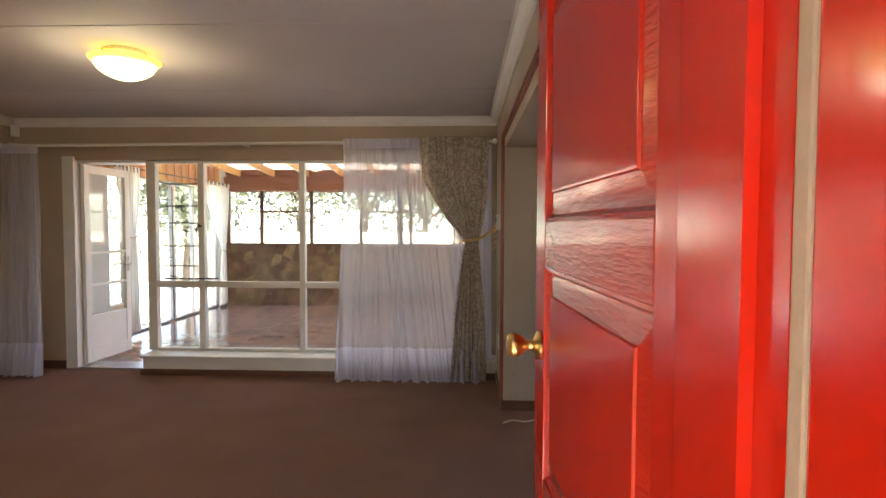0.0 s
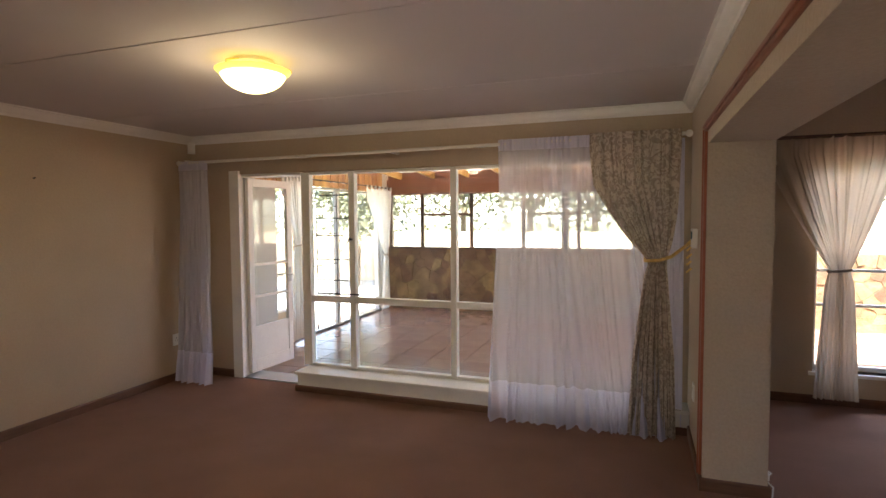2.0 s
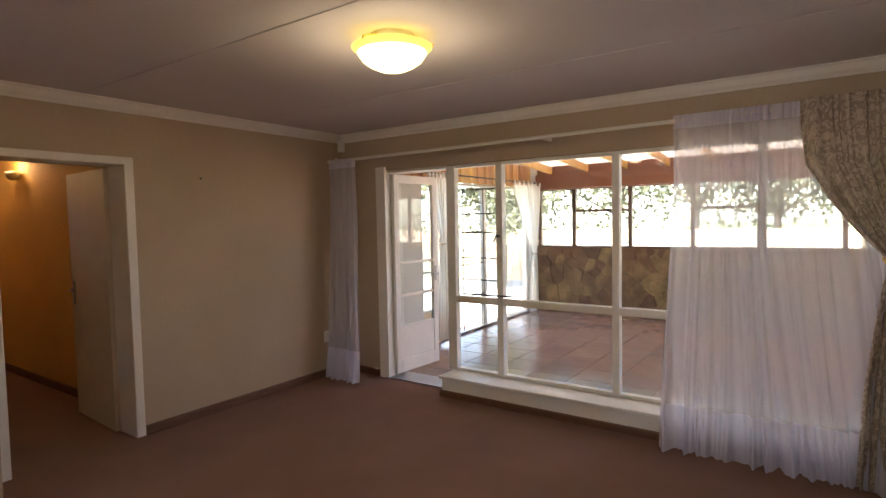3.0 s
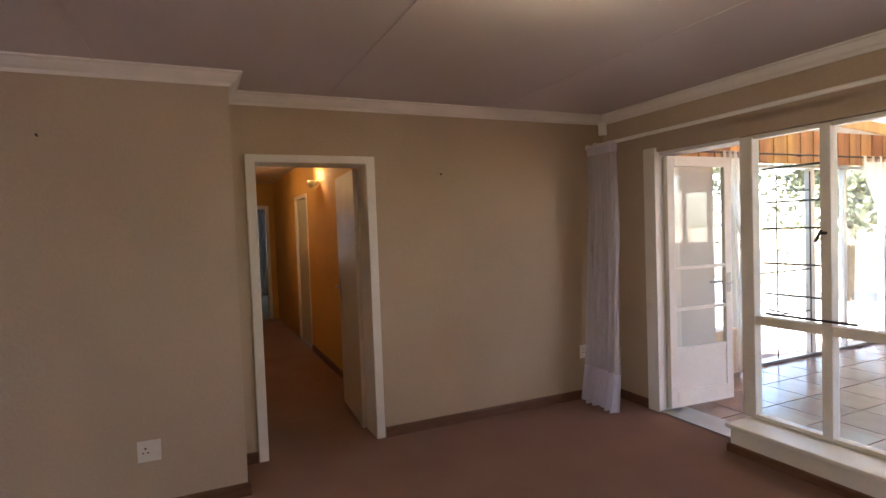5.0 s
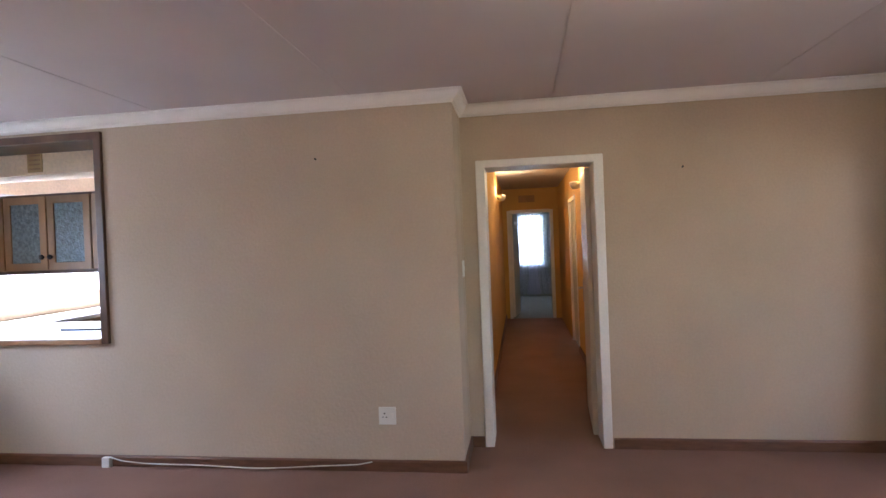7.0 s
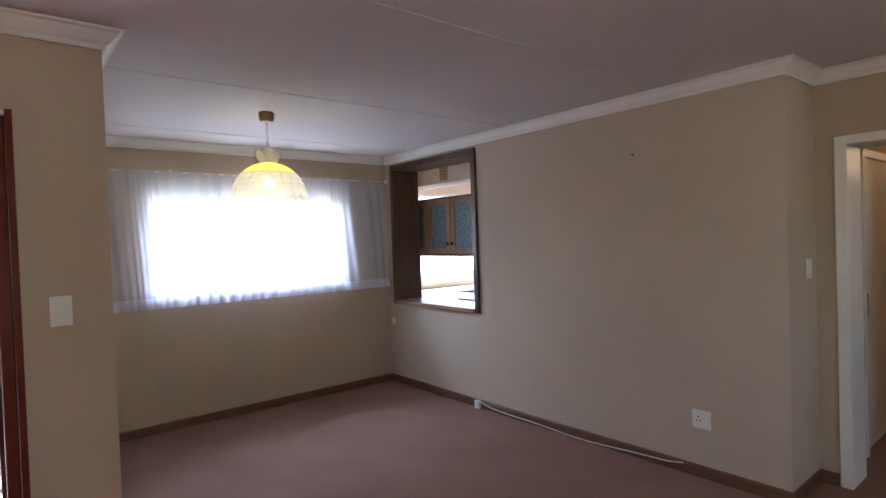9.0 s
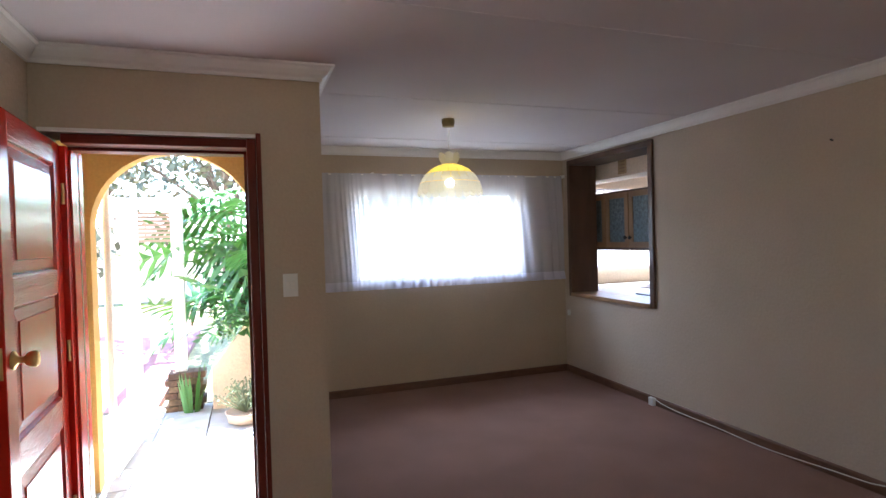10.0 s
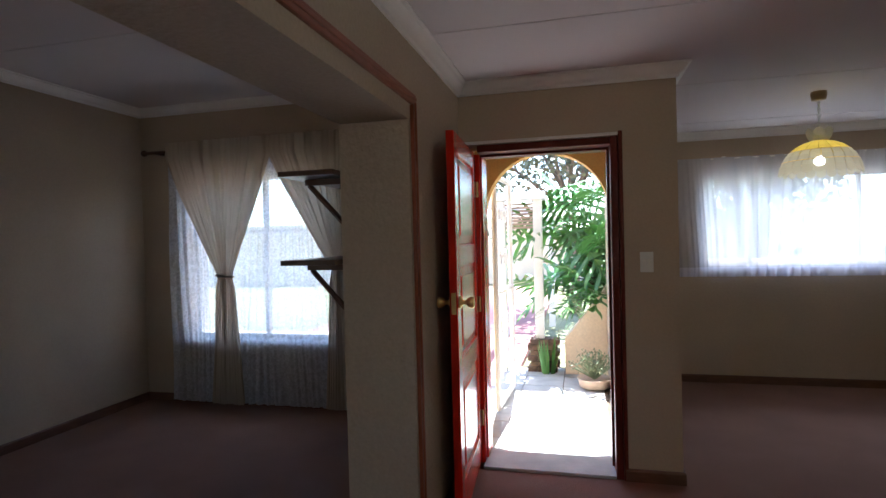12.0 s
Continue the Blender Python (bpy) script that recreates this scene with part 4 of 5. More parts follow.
def sheer(x0, x1, top, bot, b0, b1, folds, label, y=RY, phase=0.0):
    c = thing("sheer_curtain", label, "curtain", ((x0 + x1) / 2, y, top))
    hem = bot + 0.30
    hx0, hx1 = b0 + (x0 - b0) * 0.12, b1 + (x1 - b1) * 0.12
    drape("heading", M_SHEER_HEM, c, [(top + 0.03, x0, x1, y - 0.02, 1), (top - 0.06, x0, x1, y - 0.02, 1)], folds * 2, 0.014, steps=5, phase=phase, label="gathered heading tape")
    drape("cloth", M_SHEER, c, [(top - 0.06, x0, x1, y - 0.02, 0.5), (top - 0.4, x0, x1, y - 0.02, 0.8), (hem, hx0, hx1, y - 0.09, 1.0)], folds, 0.035, phase=phase)
    drape("frill", M_SHEER_HEM, c, [(hem, hx0, hx1, y - 0.092, 1.0), (bot, b0, b1, y - 0.13, 1.5)], folds, 0.038, phase=phase, steps=14, label="gathered frill along the hem", cols=int(folds * 18))
    return c


sheer(-1.43, -0.42, 2.20, 0.01, -1.50, -0.16, 12, "white sheer curtain with a gathered frill, hanging to the carpet", phase=0.4)
sheer(-4.70, -4.34, 2.16, 0.01, -4.72, -4.26, 6, "white sheer curtain bunched at the end of the rail", y=4.44, phase=1.1)
c = thing("sheer_curtain", "white sheer curtain bunched behind the patterned one", "curtain", (-0.2, 4.48, 2.2))
drape("cloth", M_SHEER_HEM, c, [(2.18, -0.40, -0.06, 4.48, 0.7), (0.02, -0.45, -0.05, 4.46, 1)], 6, 0.02)
c = thing("patterned_curtain", "grey-beige leaf-patterned curtain tied back at its waist", "curtain", (-0.4, RY, 2.25))
drape("cloth", M_DAMASK, c, [(2.235, -0.72, -0.09, RY - 0.06, 0.5), (2.10, -0.72, -0.09, RY - 0.06, 0.9), (1.85, -0.69, -0.10, RY - 0.08, 1), (1.65, -0.58, -0.11, RY - 0.09, 1), (1.45, -0.44, -0.14, RY - 0.13, 0.9), (1.33, -0.33, -0.17, RY - 0.13, 0.6), (1.28, -0.30, -0.18, RY - 0.13, 0.5), (1.18, -0.33, -0.17, RY - 0.13, 0.7), (0.6, -0.40, -0.12, RY - 0.13, 1.0), (0.02, -0.43, -0.10, RY - 0.13, 1.2)], 8, 0.032, cols=120, steps=70)
bm = bmesh.new()
tube(bm, [(-0.32, 4.37, 1.31), (-0.32, 4.26, 1.30), (-0.23, 4.24, 1.305), (-0.15, 4.28, 1.33), (-0.01, 4.5, 1.42)], 0.012, 8)
part("tieback", bm, M_BRASS, c, "gold cord tieback")


def tied(name, label, mat_, x0, x1, top, bot, wx, wz, y, folds, flip=False, group="", ww=0.07, spread=0.16, axis="x", extra=0.0, tie=None):
    """A curtain gathered at a waist at wx, wz."""
    c = thing(name, label, "curtain", ((x0 + x1) / 2, y, top) if axis == "x" else (y, (x0 + x1) / 2, top), group)
    rows = [(top, x0, x1, y, 0.5), (top - 0.15, x0, x1, y, 1)]
    for k in (0.25, 0.5, 0.75, 0.9):
        z = top - 0.15 + (wz - top + 0.15) * k
        f = k ** 1.12
        rows.append((z, x0 + (wx - ww - x0) * f, x1 + (wx + ww - x1) * f, y, 1 - 0.5 * k))
    rows += [(wz, wx - ww, wx + ww, y, 0.5), (wz - 0.12, wx - ww * 1.4, wx + ww * 1.4, y, 0.8), (bot, wx - spread, wx + spread + extra, y, 1.0)]
    drape("cloth", mat_, c, rows, folds, 0.03, axis=axis, cols=int(folds * 11), steps=60)
    bm = bmesh.new()
    pts = [(wx + (ww + 0.012) * math.cos(a), y + 0.05 * math.sin(a), wz + 0.01 * math.cos(a)) for a in np.linspace(0, 2 * math.pi, 17)]
    tube(bm, pts if axis == "x" else [(p[1], p[0], p[2]) for p in pts], 0.010, 6)
    part("tieback", bm, tie or M_CREAMCLOTH, c, "cloth tieback cord")
    return c


# ---- lounge ----
for nm, yy, x0, x1, z0, z1, bars in (("window_lounge_south", -1.13, 1.34, 2.86, 0.61, 2.12, (2.1,)), ("window_lounge_north", 5.68, 1.05, 2.9, 0.28, 2.12, (1.9,))):
    w = thing(nm, "", "", ((x0 + x1) / 2, yy, z0), kind="structure")
    solid("frame", [(x0, x0 + 0.04, yy - 0.03, yy + 0.03, z0, z1), (x1 - 0.04, x1, yy - 0.03, yy + 0.03, z0, z1), (x0 + 0.04, x1 - 0.04, yy - 0.03, yy + 0.03, z0, z0 + 0.04), (x0 + 0.04, x1 - 0.04, yy - 0.03, yy + 0.03, z1 - 0.04, z1)], M_WHITE, w, bevel=0.004)
    for b_ in bars:
        solid("mullion", (b_ - 0.02, b_ + 0.02, yy - 0.025, yy + 0.025, z0 + 0.04, z1 - 0.04), M_WHITE, w)
    for zz in ((1.14, 0.84) if "north" in nm else (1.6,)):
        solid("glazing_bar", (x0 + 0.04, x1 - 0.04, yy - 0.015, yy + 0.015, zz - 0.012, zz + 0.012), M_WHITE, w)
    g = solid("pane", (x0 + 0.04, x1 - 0.04, yy - 0.045, yy - 0.041, z0 + 0.04, z1 - 0.04), M_GLASS, w)
    g.visible_shadow = False
    solid("window_sill", (x0 - 0.03, x1 + 0.03, (yy - 0.0) if "north" not in nm else 5.52, -0.96 if "north" not in nm else yy - 0.035, z0 - 0.03, z0), M_WHITE, w, bevel=0.004)


def pole(x0, x1, y, z, label):
    r = thing("curtain_pole", label, "curtain pole", ((x0 + x1) / 2, y, z))
    bm = bmesh.new()
    rod(bm, (x0, y, z), (x1, y, z), 0.015, 12)
    part("pole", bm, M_WOOD, r)
    for x in (x0, x1):
        bm = bmesh.new()
        bmesh.ops.create_uvsphere(bm, u_segments=12, v_segments=8, radius=0.03, matrix=Matrix.Translation((x, y, z)))
        part("finial", bm, M_WOOD, r, smooth=True)
    yw = -1.0 if y < 0 else 5.55
    for x in (x0 + 0.12, x1 - 0.12):
        solid("bracket", (x - 0.012, x + 0.012, y, yw, z - 0.015, z + 0.015), M_WOOD, r)
    return r


pole(1.0, 3.22, -0.89, 2.36, "dark wooden curtain pole over the lounge window")
pole(0.62, 3.0, 5.43, 2.26, "dark twisted curtain pole over the lounge window")
tied("tied_curtain", "cream curtain tied at its waist over lace", M_CREAMCLOTH, 1.87, 2.96, 2.43, 0.05, 2.36, 1.20, -0.84, 10, group="lounge window curtains", extra=0.02)
tied("tied_curtain", "cream curtain tied at its waist over lace", M_CREAMCLOTH, 1.02, 1.90, 2.43, 0.05, 1.25, 1.25, -0.84, 9, group="lounge window curtains")
c = thing("lace_curtain", "white lace net curtain across the lounge window to the floor", "curtain", (2.0, -0.93, 2.3))
drape("net", M_LACE, c, [(2.34, 1.10, 3.0, -0.93, 0.5), (0.03, 1.05, 3.03, -0.93, 1)], 20, 0.022)
tied("tied_curtain", "cream curtain tied at its waist at the lounge's glazed side", M_CREAMCLOTH, 0.62, 1.58, 2.26, 0.08, 1.19, 1.16, 5.43, 9, group="lounge glazed side curtains")
tied("tied_curtain", "cream curtain tied at its waist at the lounge's glazed side", M_CREAMCLOTH, 1.62, 2.85, 2.26, 0.20, 2.4, 1.16, 5.43, 10, group="lounge glazed side curtains")
for z in (1.79, 1.375):
    s = thing("wall_shelf", "dark wooden bracket shelf, empty", "shelf", (1.0, 0.4, z), "lounge wall shelves")
    solid("board", (0.342, 0.62, 0.35, 1.14, z, z + 0.025), M_WOOD, s, bevel=0.004)
    for y in (0.5, 0.98):
        bm = bmesh.new()
        box(bm, 0.342, 0.56, y - 0.012, y + 0.012, z - 0.03, z - 0.001)
        box(bm, 0.342, 0.37, y - 0.012, y + 0.012, z - 0.26, z - 0.03)
        rod(bm, (0.355, y, z - 0.23), (0.54, y, z - 0.03), 0.014, 8)
        part("bracket", bm, M_WOOD, s, "dark diagonal bracket")
g = thing("stay_bar", "thin white upright rail standing by the wall in the lounge", "rail", (0.40, 4.0, 0.2))
bm = bmesh.new()
tube(bm, [(0.36, 4.30, 0.35), (0.43, 4.30, 0.35), (0.43, 4.30, 1.0), (0.36, 4.30, 1.0)], 0.012, 8)
part("bar", bm, M_WHITE, g)

# ---- dining window ----
w = thing("window_dining", "", "", (-2.76, -2.6, 1.16), kind="structure")
solid("frame", [(-3.74, -3.70, -2.62, -2.56, 1.16, 2.03), (-1.97, -1.93, -2.62, -2.56, 1.16, 2.03), (-3.70, -1.97, -2.62, -2.56, 1.16, 1.20), (-3.70, -1.97, -2.62, -2.56, 1.99, 2.03)], M_WHITE, w, bevel=0.004)
for x in (-2.36, -3.31):
    solid("mullion", (x - 0.02, x + 0.02, -2.615, -2.565, 1.20, 1.99), M_WHITE, w)
g = solid("pane", (-3.70, -1.97, -2.60, -2.596, 1.20, 1.99), M_GLASS, w)
g.visible_shadow = False
solid("window_sill", (-3.76, -1.91, -2.56, -2.41, 1.135, 1.158), M_WHITE, w, bevel=0.004)
r = thing("curtain_rail", "thin white curtain wire over the dining window", "curtain rail", (-2.8, -2.37, 2.19))
bm = bmesh.new()
rod(bm, (-4.24, -2.37, 2.19), (-1.26, -2.37, 2.19), 0.007, 8)
part("rail", bm, M_WHITE, r)
for x in (-4.27, -2.1, -1.28):
    solid("bracket", (x - 0.012, x + 0.012, -2.43, -2.36, 2.18, 2.21), M_WHITE, r)
c = thing("net_curtain", "short white net curtain with a scalloped hem over the dining window", "curtain", (-2.8, -2.36, 2.19))
drape("net", M_SHEER, c, [(2.20, -4.24, -1.30, -2.36, 0.5), (1.14, -4.24, -1.30, -2.36, 1)], 24, 0.022, cols=260)
drape("hem", M_SHEER_HEM, c, [(1.14, -4.24, -1.30, -2.36, 1), (1.05, -4.25, -1.29, -2.355, 1.2)], 24, 0.022, cols=260, steps=5)

# ---- sunroom ----
SX0, SX1, SY1 = -4.62, 0.9, 9.12
solid("floor_sunroom", (-5.0, 3.6, 4.74, SY1 + 0.2, -0.12, -0.008), M_GROUT, kind="structure")
wall_x("wall_sunroom_north", SY1, SY1 + 0.22, SX0 - 0.2, 3.6, 1.08, M_MORTAR)
solid("wall_sunroom_lintel", (SX0 - 0.15, 1.0, SY1 + 0.02, SY1 + 0.22, 2.33, 2.60), M_BEAM, kind="structure")
wall_y("wall_sunroom_west", SX0 - 0.16, SX0, 4.86, SY1, 2.62, M_PALE, [(5.85, 8.85, 0.0, 2.42)])
wall_y("wall_sunroom_east", 3.4, 3.6, 5.8, SY1, 2.7, M_CREAM)
solid("beam_sunroom_north", (SX0, 1.0, SY1 - 0.06, SY1 + 0.018, 2.05, 2.30), M_BEAM, kind="structure", bevel=0.006)
bm = bmesh.new()
zt0, zt1 = 2.40, 2.72
v4 = [bm.verts.new(p) for p in ((SX0 - 0.2, SY1 + 0.5, zt0), (1.0, SY1 + 0.5, zt0), (1.0, 4.86, zt1), (SX0 - 0.2, 4.86, zt1))]
bm.faces.new(v4)
bmesh.ops.solidify(bm, geom=list(bm.faces), thickness=-0.02)
part("ceiling_sunroom", bm, M_ROOF, kind="structure")
ro = thing("roof_sunroom", "", "", (-2, 7, 2.5), kind="structure")
for i in range(9):
    x = -4.35 + i * 0.62
    bm = bmesh.new()
    box(bm, x - 0.022, x + 0.022, -2.12, 2.12, -0.06, 0.05, bevel=0.003)
    bmesh.ops.transform(bm, matrix=Matrix.Translation((0, 6.98, 2.515)) @ Matrix.Rotation(-0.073, 4, "X"), verts=bm.verts)
    part("rafter", bm, M_PINE, ro)
wn_ = thing("window_sunroom", "", "", (-1.8, SY1, 1.08), kind="structure")
solid("window_sill", (SX0, 1.0, SY1 - 0.03, SY1 + 0.2, 1.082, 1.11), M_WOOD, wn_, bevel=0.004)
solid("head", (SX0, 1.0, SY1 + 0.03, SY1 + 0.09, 2.03, 2.33), M_BEAM, wn_)
NORTH = (-4.62, -4.01, -3.10, -2.20, -1.30, -0.40, 0.30, 0.94)
for k, x in enumerate(NORTH):
    solid("mullion", (x, x + 0.06, SY1 + 0.03, SY1 + 0.09, 1.11, 2.03), M_WOOD, wn_)
    if k % 2 == 1 and x < 0.9:
        solid("glazing_bar", (x + 0.061, NORTH[k + 1] - 0.001, SY1 + 0.035, SY1 + 0.085, 1.66, 1.70), M_WOOD, wn_)
g = solid("pane", (SX0, 1.0, SY1 + 0.058, SY1 + 0.062, 1.11, 2.03), M_GLASS, wn_)
g.visible_shadow = False
# glazed sliding doors
solid("wall_sill_sunroom", (SX0 - 0.16, SX0, 5.85, 6.20, 0.0, 0.43), M_CREAM, kind="structure")
sd = thing("window_sliding", "", "", (SX0 - 0.08, 7.1, 0), kind="structure")
for y in (5.86, 6.21, 7.38, 7.43, 8.0, 8.79):
    solid("frame", (SX0 - 0.10, SX0 - 0.05, y, y + 0.045, 0.03, 2.03), M_WHITE, sd)
solid("track", [(SX0 - 0.14, SX0 - 0.02, 6.22, 8.84, 0.0, 0.03), (SX0 - 0.12, SX0 - 0.03, 5.86, 8.84, 2.03, 2.06)], M_STEEL, sd)
g = solid("pane", (SX0 - 0.078, SX0 - 0.074, 5.87, 8.83, 0.44, 2.03), M_GLASS, sd)
g.visible_shadow = False
for a_, b_ in [((6.26, z), (7.36, z)) for z in (0.5, 0.95, 1.4, 1.8)] + [((y, 0.04), (y, 2.0)) for y in (6.26, 6.81, 7.36)]:
    bm = bmesh.new()
    rod(bm, (SX0 - 0.03, *a_), (SX0 - 0.03, *b_), 0.007, 6)
    part("burglar_bar", bm, M_IRON, sd, "black iron bar")
for i in range(37):
    y = 4.90 + i * 0.1067
    solid("slat", (SX0 - 0.03, SX0 + 0.012 + 0.006 * (i % 2), y + 0.003, y + 0.102, 2.07, 2.42), M_PINE, sd)
r = thing("curtain_rod", "thin dark curtain rod over the sliding doors", "curtain pole", (SX0 + 0.09, 7.1, 2.14))
bm = bmesh.new()
rod(bm, (SX0 + 0.09, 5.3, 2.15), (SX0 + 0.09, 9.0, 2.15), 0.009, 8)
for y in (5.35, 7.1, 8.95):
    rod(bm, (SX0, y, 2.15), (SX0 + 0.09, y, 2.15), 0.007, 6)
part("rod", bm, M_IRON, r)
for x0, x1, wx in ((8.10, 9.06, 8.80), (5.86, 6.36, 6.17)):
    c = tied("tab_curtain", "white tab-topped cotton curtain tied at its waist", M_WHITECLOTH, x0, x1, 2.10, 0.06, wx, 1.28 if wx < 7 else 1.0, SX0 + 0.10, 8, group="sunroom tab curtains", axis="y", ww=0.06, spread=0.15)
    for k in range(7):
        y = x0 + 0.03 + (x1 - x0 - 0.06) * k / 6
        solid("tab", (SX0 + 0.078, SX0 + 0.102, y - 0.02, y + 0.02, 2.09, 2.165), M_WHITECLOTH, c)
tied("tied_curtain", "thin white curtain tied at its waist at the bedroom window", M_SHEER_HEM, 1.85, 2.55, 2.12, 0.05, 2.25, 1.15, -15.38, 8, axis="y", ww=0.05, spread=0.18)
c = thing("net_curtain", "thin pale net curtain across the bedroom window wall", "curtain", (-15.36, 2.3, 2.15))
drape("net", M_LACE, c, [(2.15, 1.3, 3.1, -15.42, 0.5), (0.05, 1.3, 3.1, -15.42, 1)], 16, 0.025, axis="y")
# ---- outdoors ----
solid("ground", (-150, 150, -150, 150, -0.6, -0.16), M_GRASS, kind="structure")
solid("path_porch", (-1.0, 2.6, -3.1, -0.3, -0.15, -0.055), M_MORTAR, kind="structure")
solid("driveway", (-30, 12, 9.6, 14.0, -0.158, -0.12), M_CONC, kind="structure")
solid("patio_sunroom", (-8.2, -4.78, 4.9, 9.4, -0.158, -0.06), M_CONC, kind="structure")
# pale paving added out of view to bounce sunlight up into the dining window
solid("path_bounce", (-9.0, -1.0, -8.0, -2.95, -0.158, -0.13), M_CONC, kind="structure")
solid("path_red", (0.0, 4.0, -14.0, -3.1, -0.158, -0.085), M_PAVE, kind="structure")
solid("porch_step", (-0.94, -0.085, -0.38, -0.30, -0.1, 0.0), M_SLATE, kind="structure", bevel=0.006)
# porch arch
bm = bmesh.new()
AX, AR, AY0, AY1, AZ = -0.47, 0.50, -1.22, -1.08, 1.66
ring = []
pts = [(AX - AR, -0.1), (AX - AR, AZ)] + [(AX - AR * math.cos(a), AZ + AR * math.sin(a)) for a in np.linspace(0, math.pi, 25)[1:-1]] + [(AX + AR, AZ), (AX + AR, -0.1)]
outer = []
for x, z in pts:
    outer.append((max(-1.0, min(0.1, -1.0 if x < AX else 0.1)) if z <= AZ else x, z))
for ya in (AY0, AY1):
    for i in range(len(pts) - 1):
        (xa, za), (xb, zb) = pts[i], pts[i + 1]
        top = 2.6
        if za >= AZ and zb >= AZ:
            q = [(xa, za), (xb, zb), (xb, top), (xa, top)]
            bm.faces.new([bm.verts.new((x, ya, z)) for x, z in q])
    for a, b in ((-1.0, AX - AR), (AX + AR, 0.1)):
        bm.faces.new([bm.verts.new((x, ya, z)) for x, z in ((a, -0.1), (b, -0.1), (b, 2.6), (a, 2.6))])
for (xa, za), (xb, zb) in zip(pts, pts[1:]):
    bm.faces.new([bm.verts.new(p) for p in ((xa, AY0, za), (xb, AY0, zb), (xb, AY1, zb), (xa, AY1, za))])
bmesh.ops.remove_doubles(bm, verts=bm.verts, dist=0.0005)
bmesh.ops.recalc_face_normals(bm, faces=bm.faces)
part("porch_arch", bm, M_YELLOW, kind="structure")
solid("roof_porch", [(-1.0, 0.1, -1.25, -0.3, 2.60, 2.66)], M_CREAM, kind="structure")
# unseen house roof; its deep south eaves are added to keep sun off the windows
solid("roof_with_shade_eaves", [(-7.6, 3.8, -1.25, 5.9, 2.9, 3.0), (0.1, 3.8, -2.05, -1.25, 2.9, 3.0), (-7.6, -1.0, -3.12, -1.25, 2.6, 2.9), (-16.4, -7.6, 0.2, 4.0, 2.9, 3.0)], M_ROOF, kind="structure")
# scrolled security gate, folded open against the porch side
gt = thing("security_gate", "white wrought-iron security gate standing open beside the porch arch", "gate", (0.02, -1.3, 0))
bm = bmesh.new()
for a, b in (((-0.02, -1.27, -0.02), (-0.02, -1.27, 2.02)), ((-0.06, -2.02, -0.02), (-0.06, -2.02, 2.02)), ((-0.02, -1.27, 2.02), (-0.06, -2.02, 2.02)), ((-0.02, -1.27, 0.0), (-0.06, -2.02, 0.0)), ((-0.02, -1.27, 1.0), (-0.06, -2.02, 1.0))):
    rod(bm, a, b, 0.024, 8)
part("gate_frame", bm, M_WHITE, gt)
for z in (0.2, 0.6, 1.2, 1.6):
    for y in (-1.45, -1.65, -1.85):
        bm = bmesh.new()
        pts_ = [(-0.04, y + 0.075 * math.cos(a) * (1 - a / 14), z + 0.09 + 0.09 * math.sin(a) * (1 - a / 14)) for a in np.linspace(0, 9, 16)]
        tube(bm, pts_, 0.006, 5)
        part("scroll", bm, M_WHITE, gt, "white curled scroll")
# slate flags of the porch
ps = thing("paving_porch", "", "", (0, -1.7, -0.055), kind="structure")
for i in range(9):
    for j in range(7):
        x, y = -0.94 + i * 0.40, -0.68 - j * 0.38
        if y < -3.06 or (x > 0.05 and y > -1.3):
            continue
        bm = bmesh.new()
        box(bm, x + 0.004, x + 0.396, y + 0.004, min(y + 0.376, -0.385), -0.058, -0.040 + 0.002 * ((i * 5 + j * 3) % 3), bevel=0.002)
        part("flagstone", bm, M_SLATE, ps)
# curved garden wall
bm = bmesh.new()
N = 16
for y_ in (-2.90, -2.72):
    prev = None
    for i in range(N + 1):
        u = i / N
        x = -1.15 + 0.60 * u
        z = 1.22 - 0.87 * u ** 0.8
        cur_ = (bm.verts.new((x, y_, -0.15)), bm.verts.new((x, y_, z)))
        if prev:
            bm.faces.new((prev[0], cur_[0], cur_[1], prev[1]))
        prev = cur_
for i in range(N):
    u, w_ = i / N, (i + 1) / N
    bm.faces.new([bm.verts.new(p) for p in ((-1.15 + 0.60 * u, -2.90, 1.22 - 0.87 * u ** 0.8), (-1.15 + 0.60 * w_, -2.90, 1.22 - 0.87 * w_ ** 0.8), (-1.15 + 0.60 * w_, -2.72, 1.22 - 0.87 * w_ ** 0.8), (-1.15 + 0.60 * u, -2.72, 1.22 - 0.87 * u ** 0.8))])
bm.faces.new([bm.verts.new(p) for p in ((-0.55, -2.90, -0.15), (-0.55, -2.72, -0.15), (-0.55, -2.72, 0.35), (-0.55, -2.90, 0.35))])
bmesh.ops.remove_doubles(bm, verts=bm.verts, dist=0.0005)
bmesh.ops.recalc_face_normals(bm, faces=bm.faces)
part("wall_garden", bm, M_CREAM, kind="structure")
pr = thing("wall_pier", "", "", (-0.4, -3.3, 0), kind="structure")
rng = random.Random(4)
for r_ in range(7):
    for s_ in range(3):
        x = -0.49 + s_ * 0.11 + (0.03 if r_ % 2 else 0)
        solid("brick", (x, x + 0.105, -2.96 + rng.uniform(-0.01, 0.01), -2.76, -0.1 + r_ * 0.062, -0.045 + r_ * 0.062), M_STONE, pr)
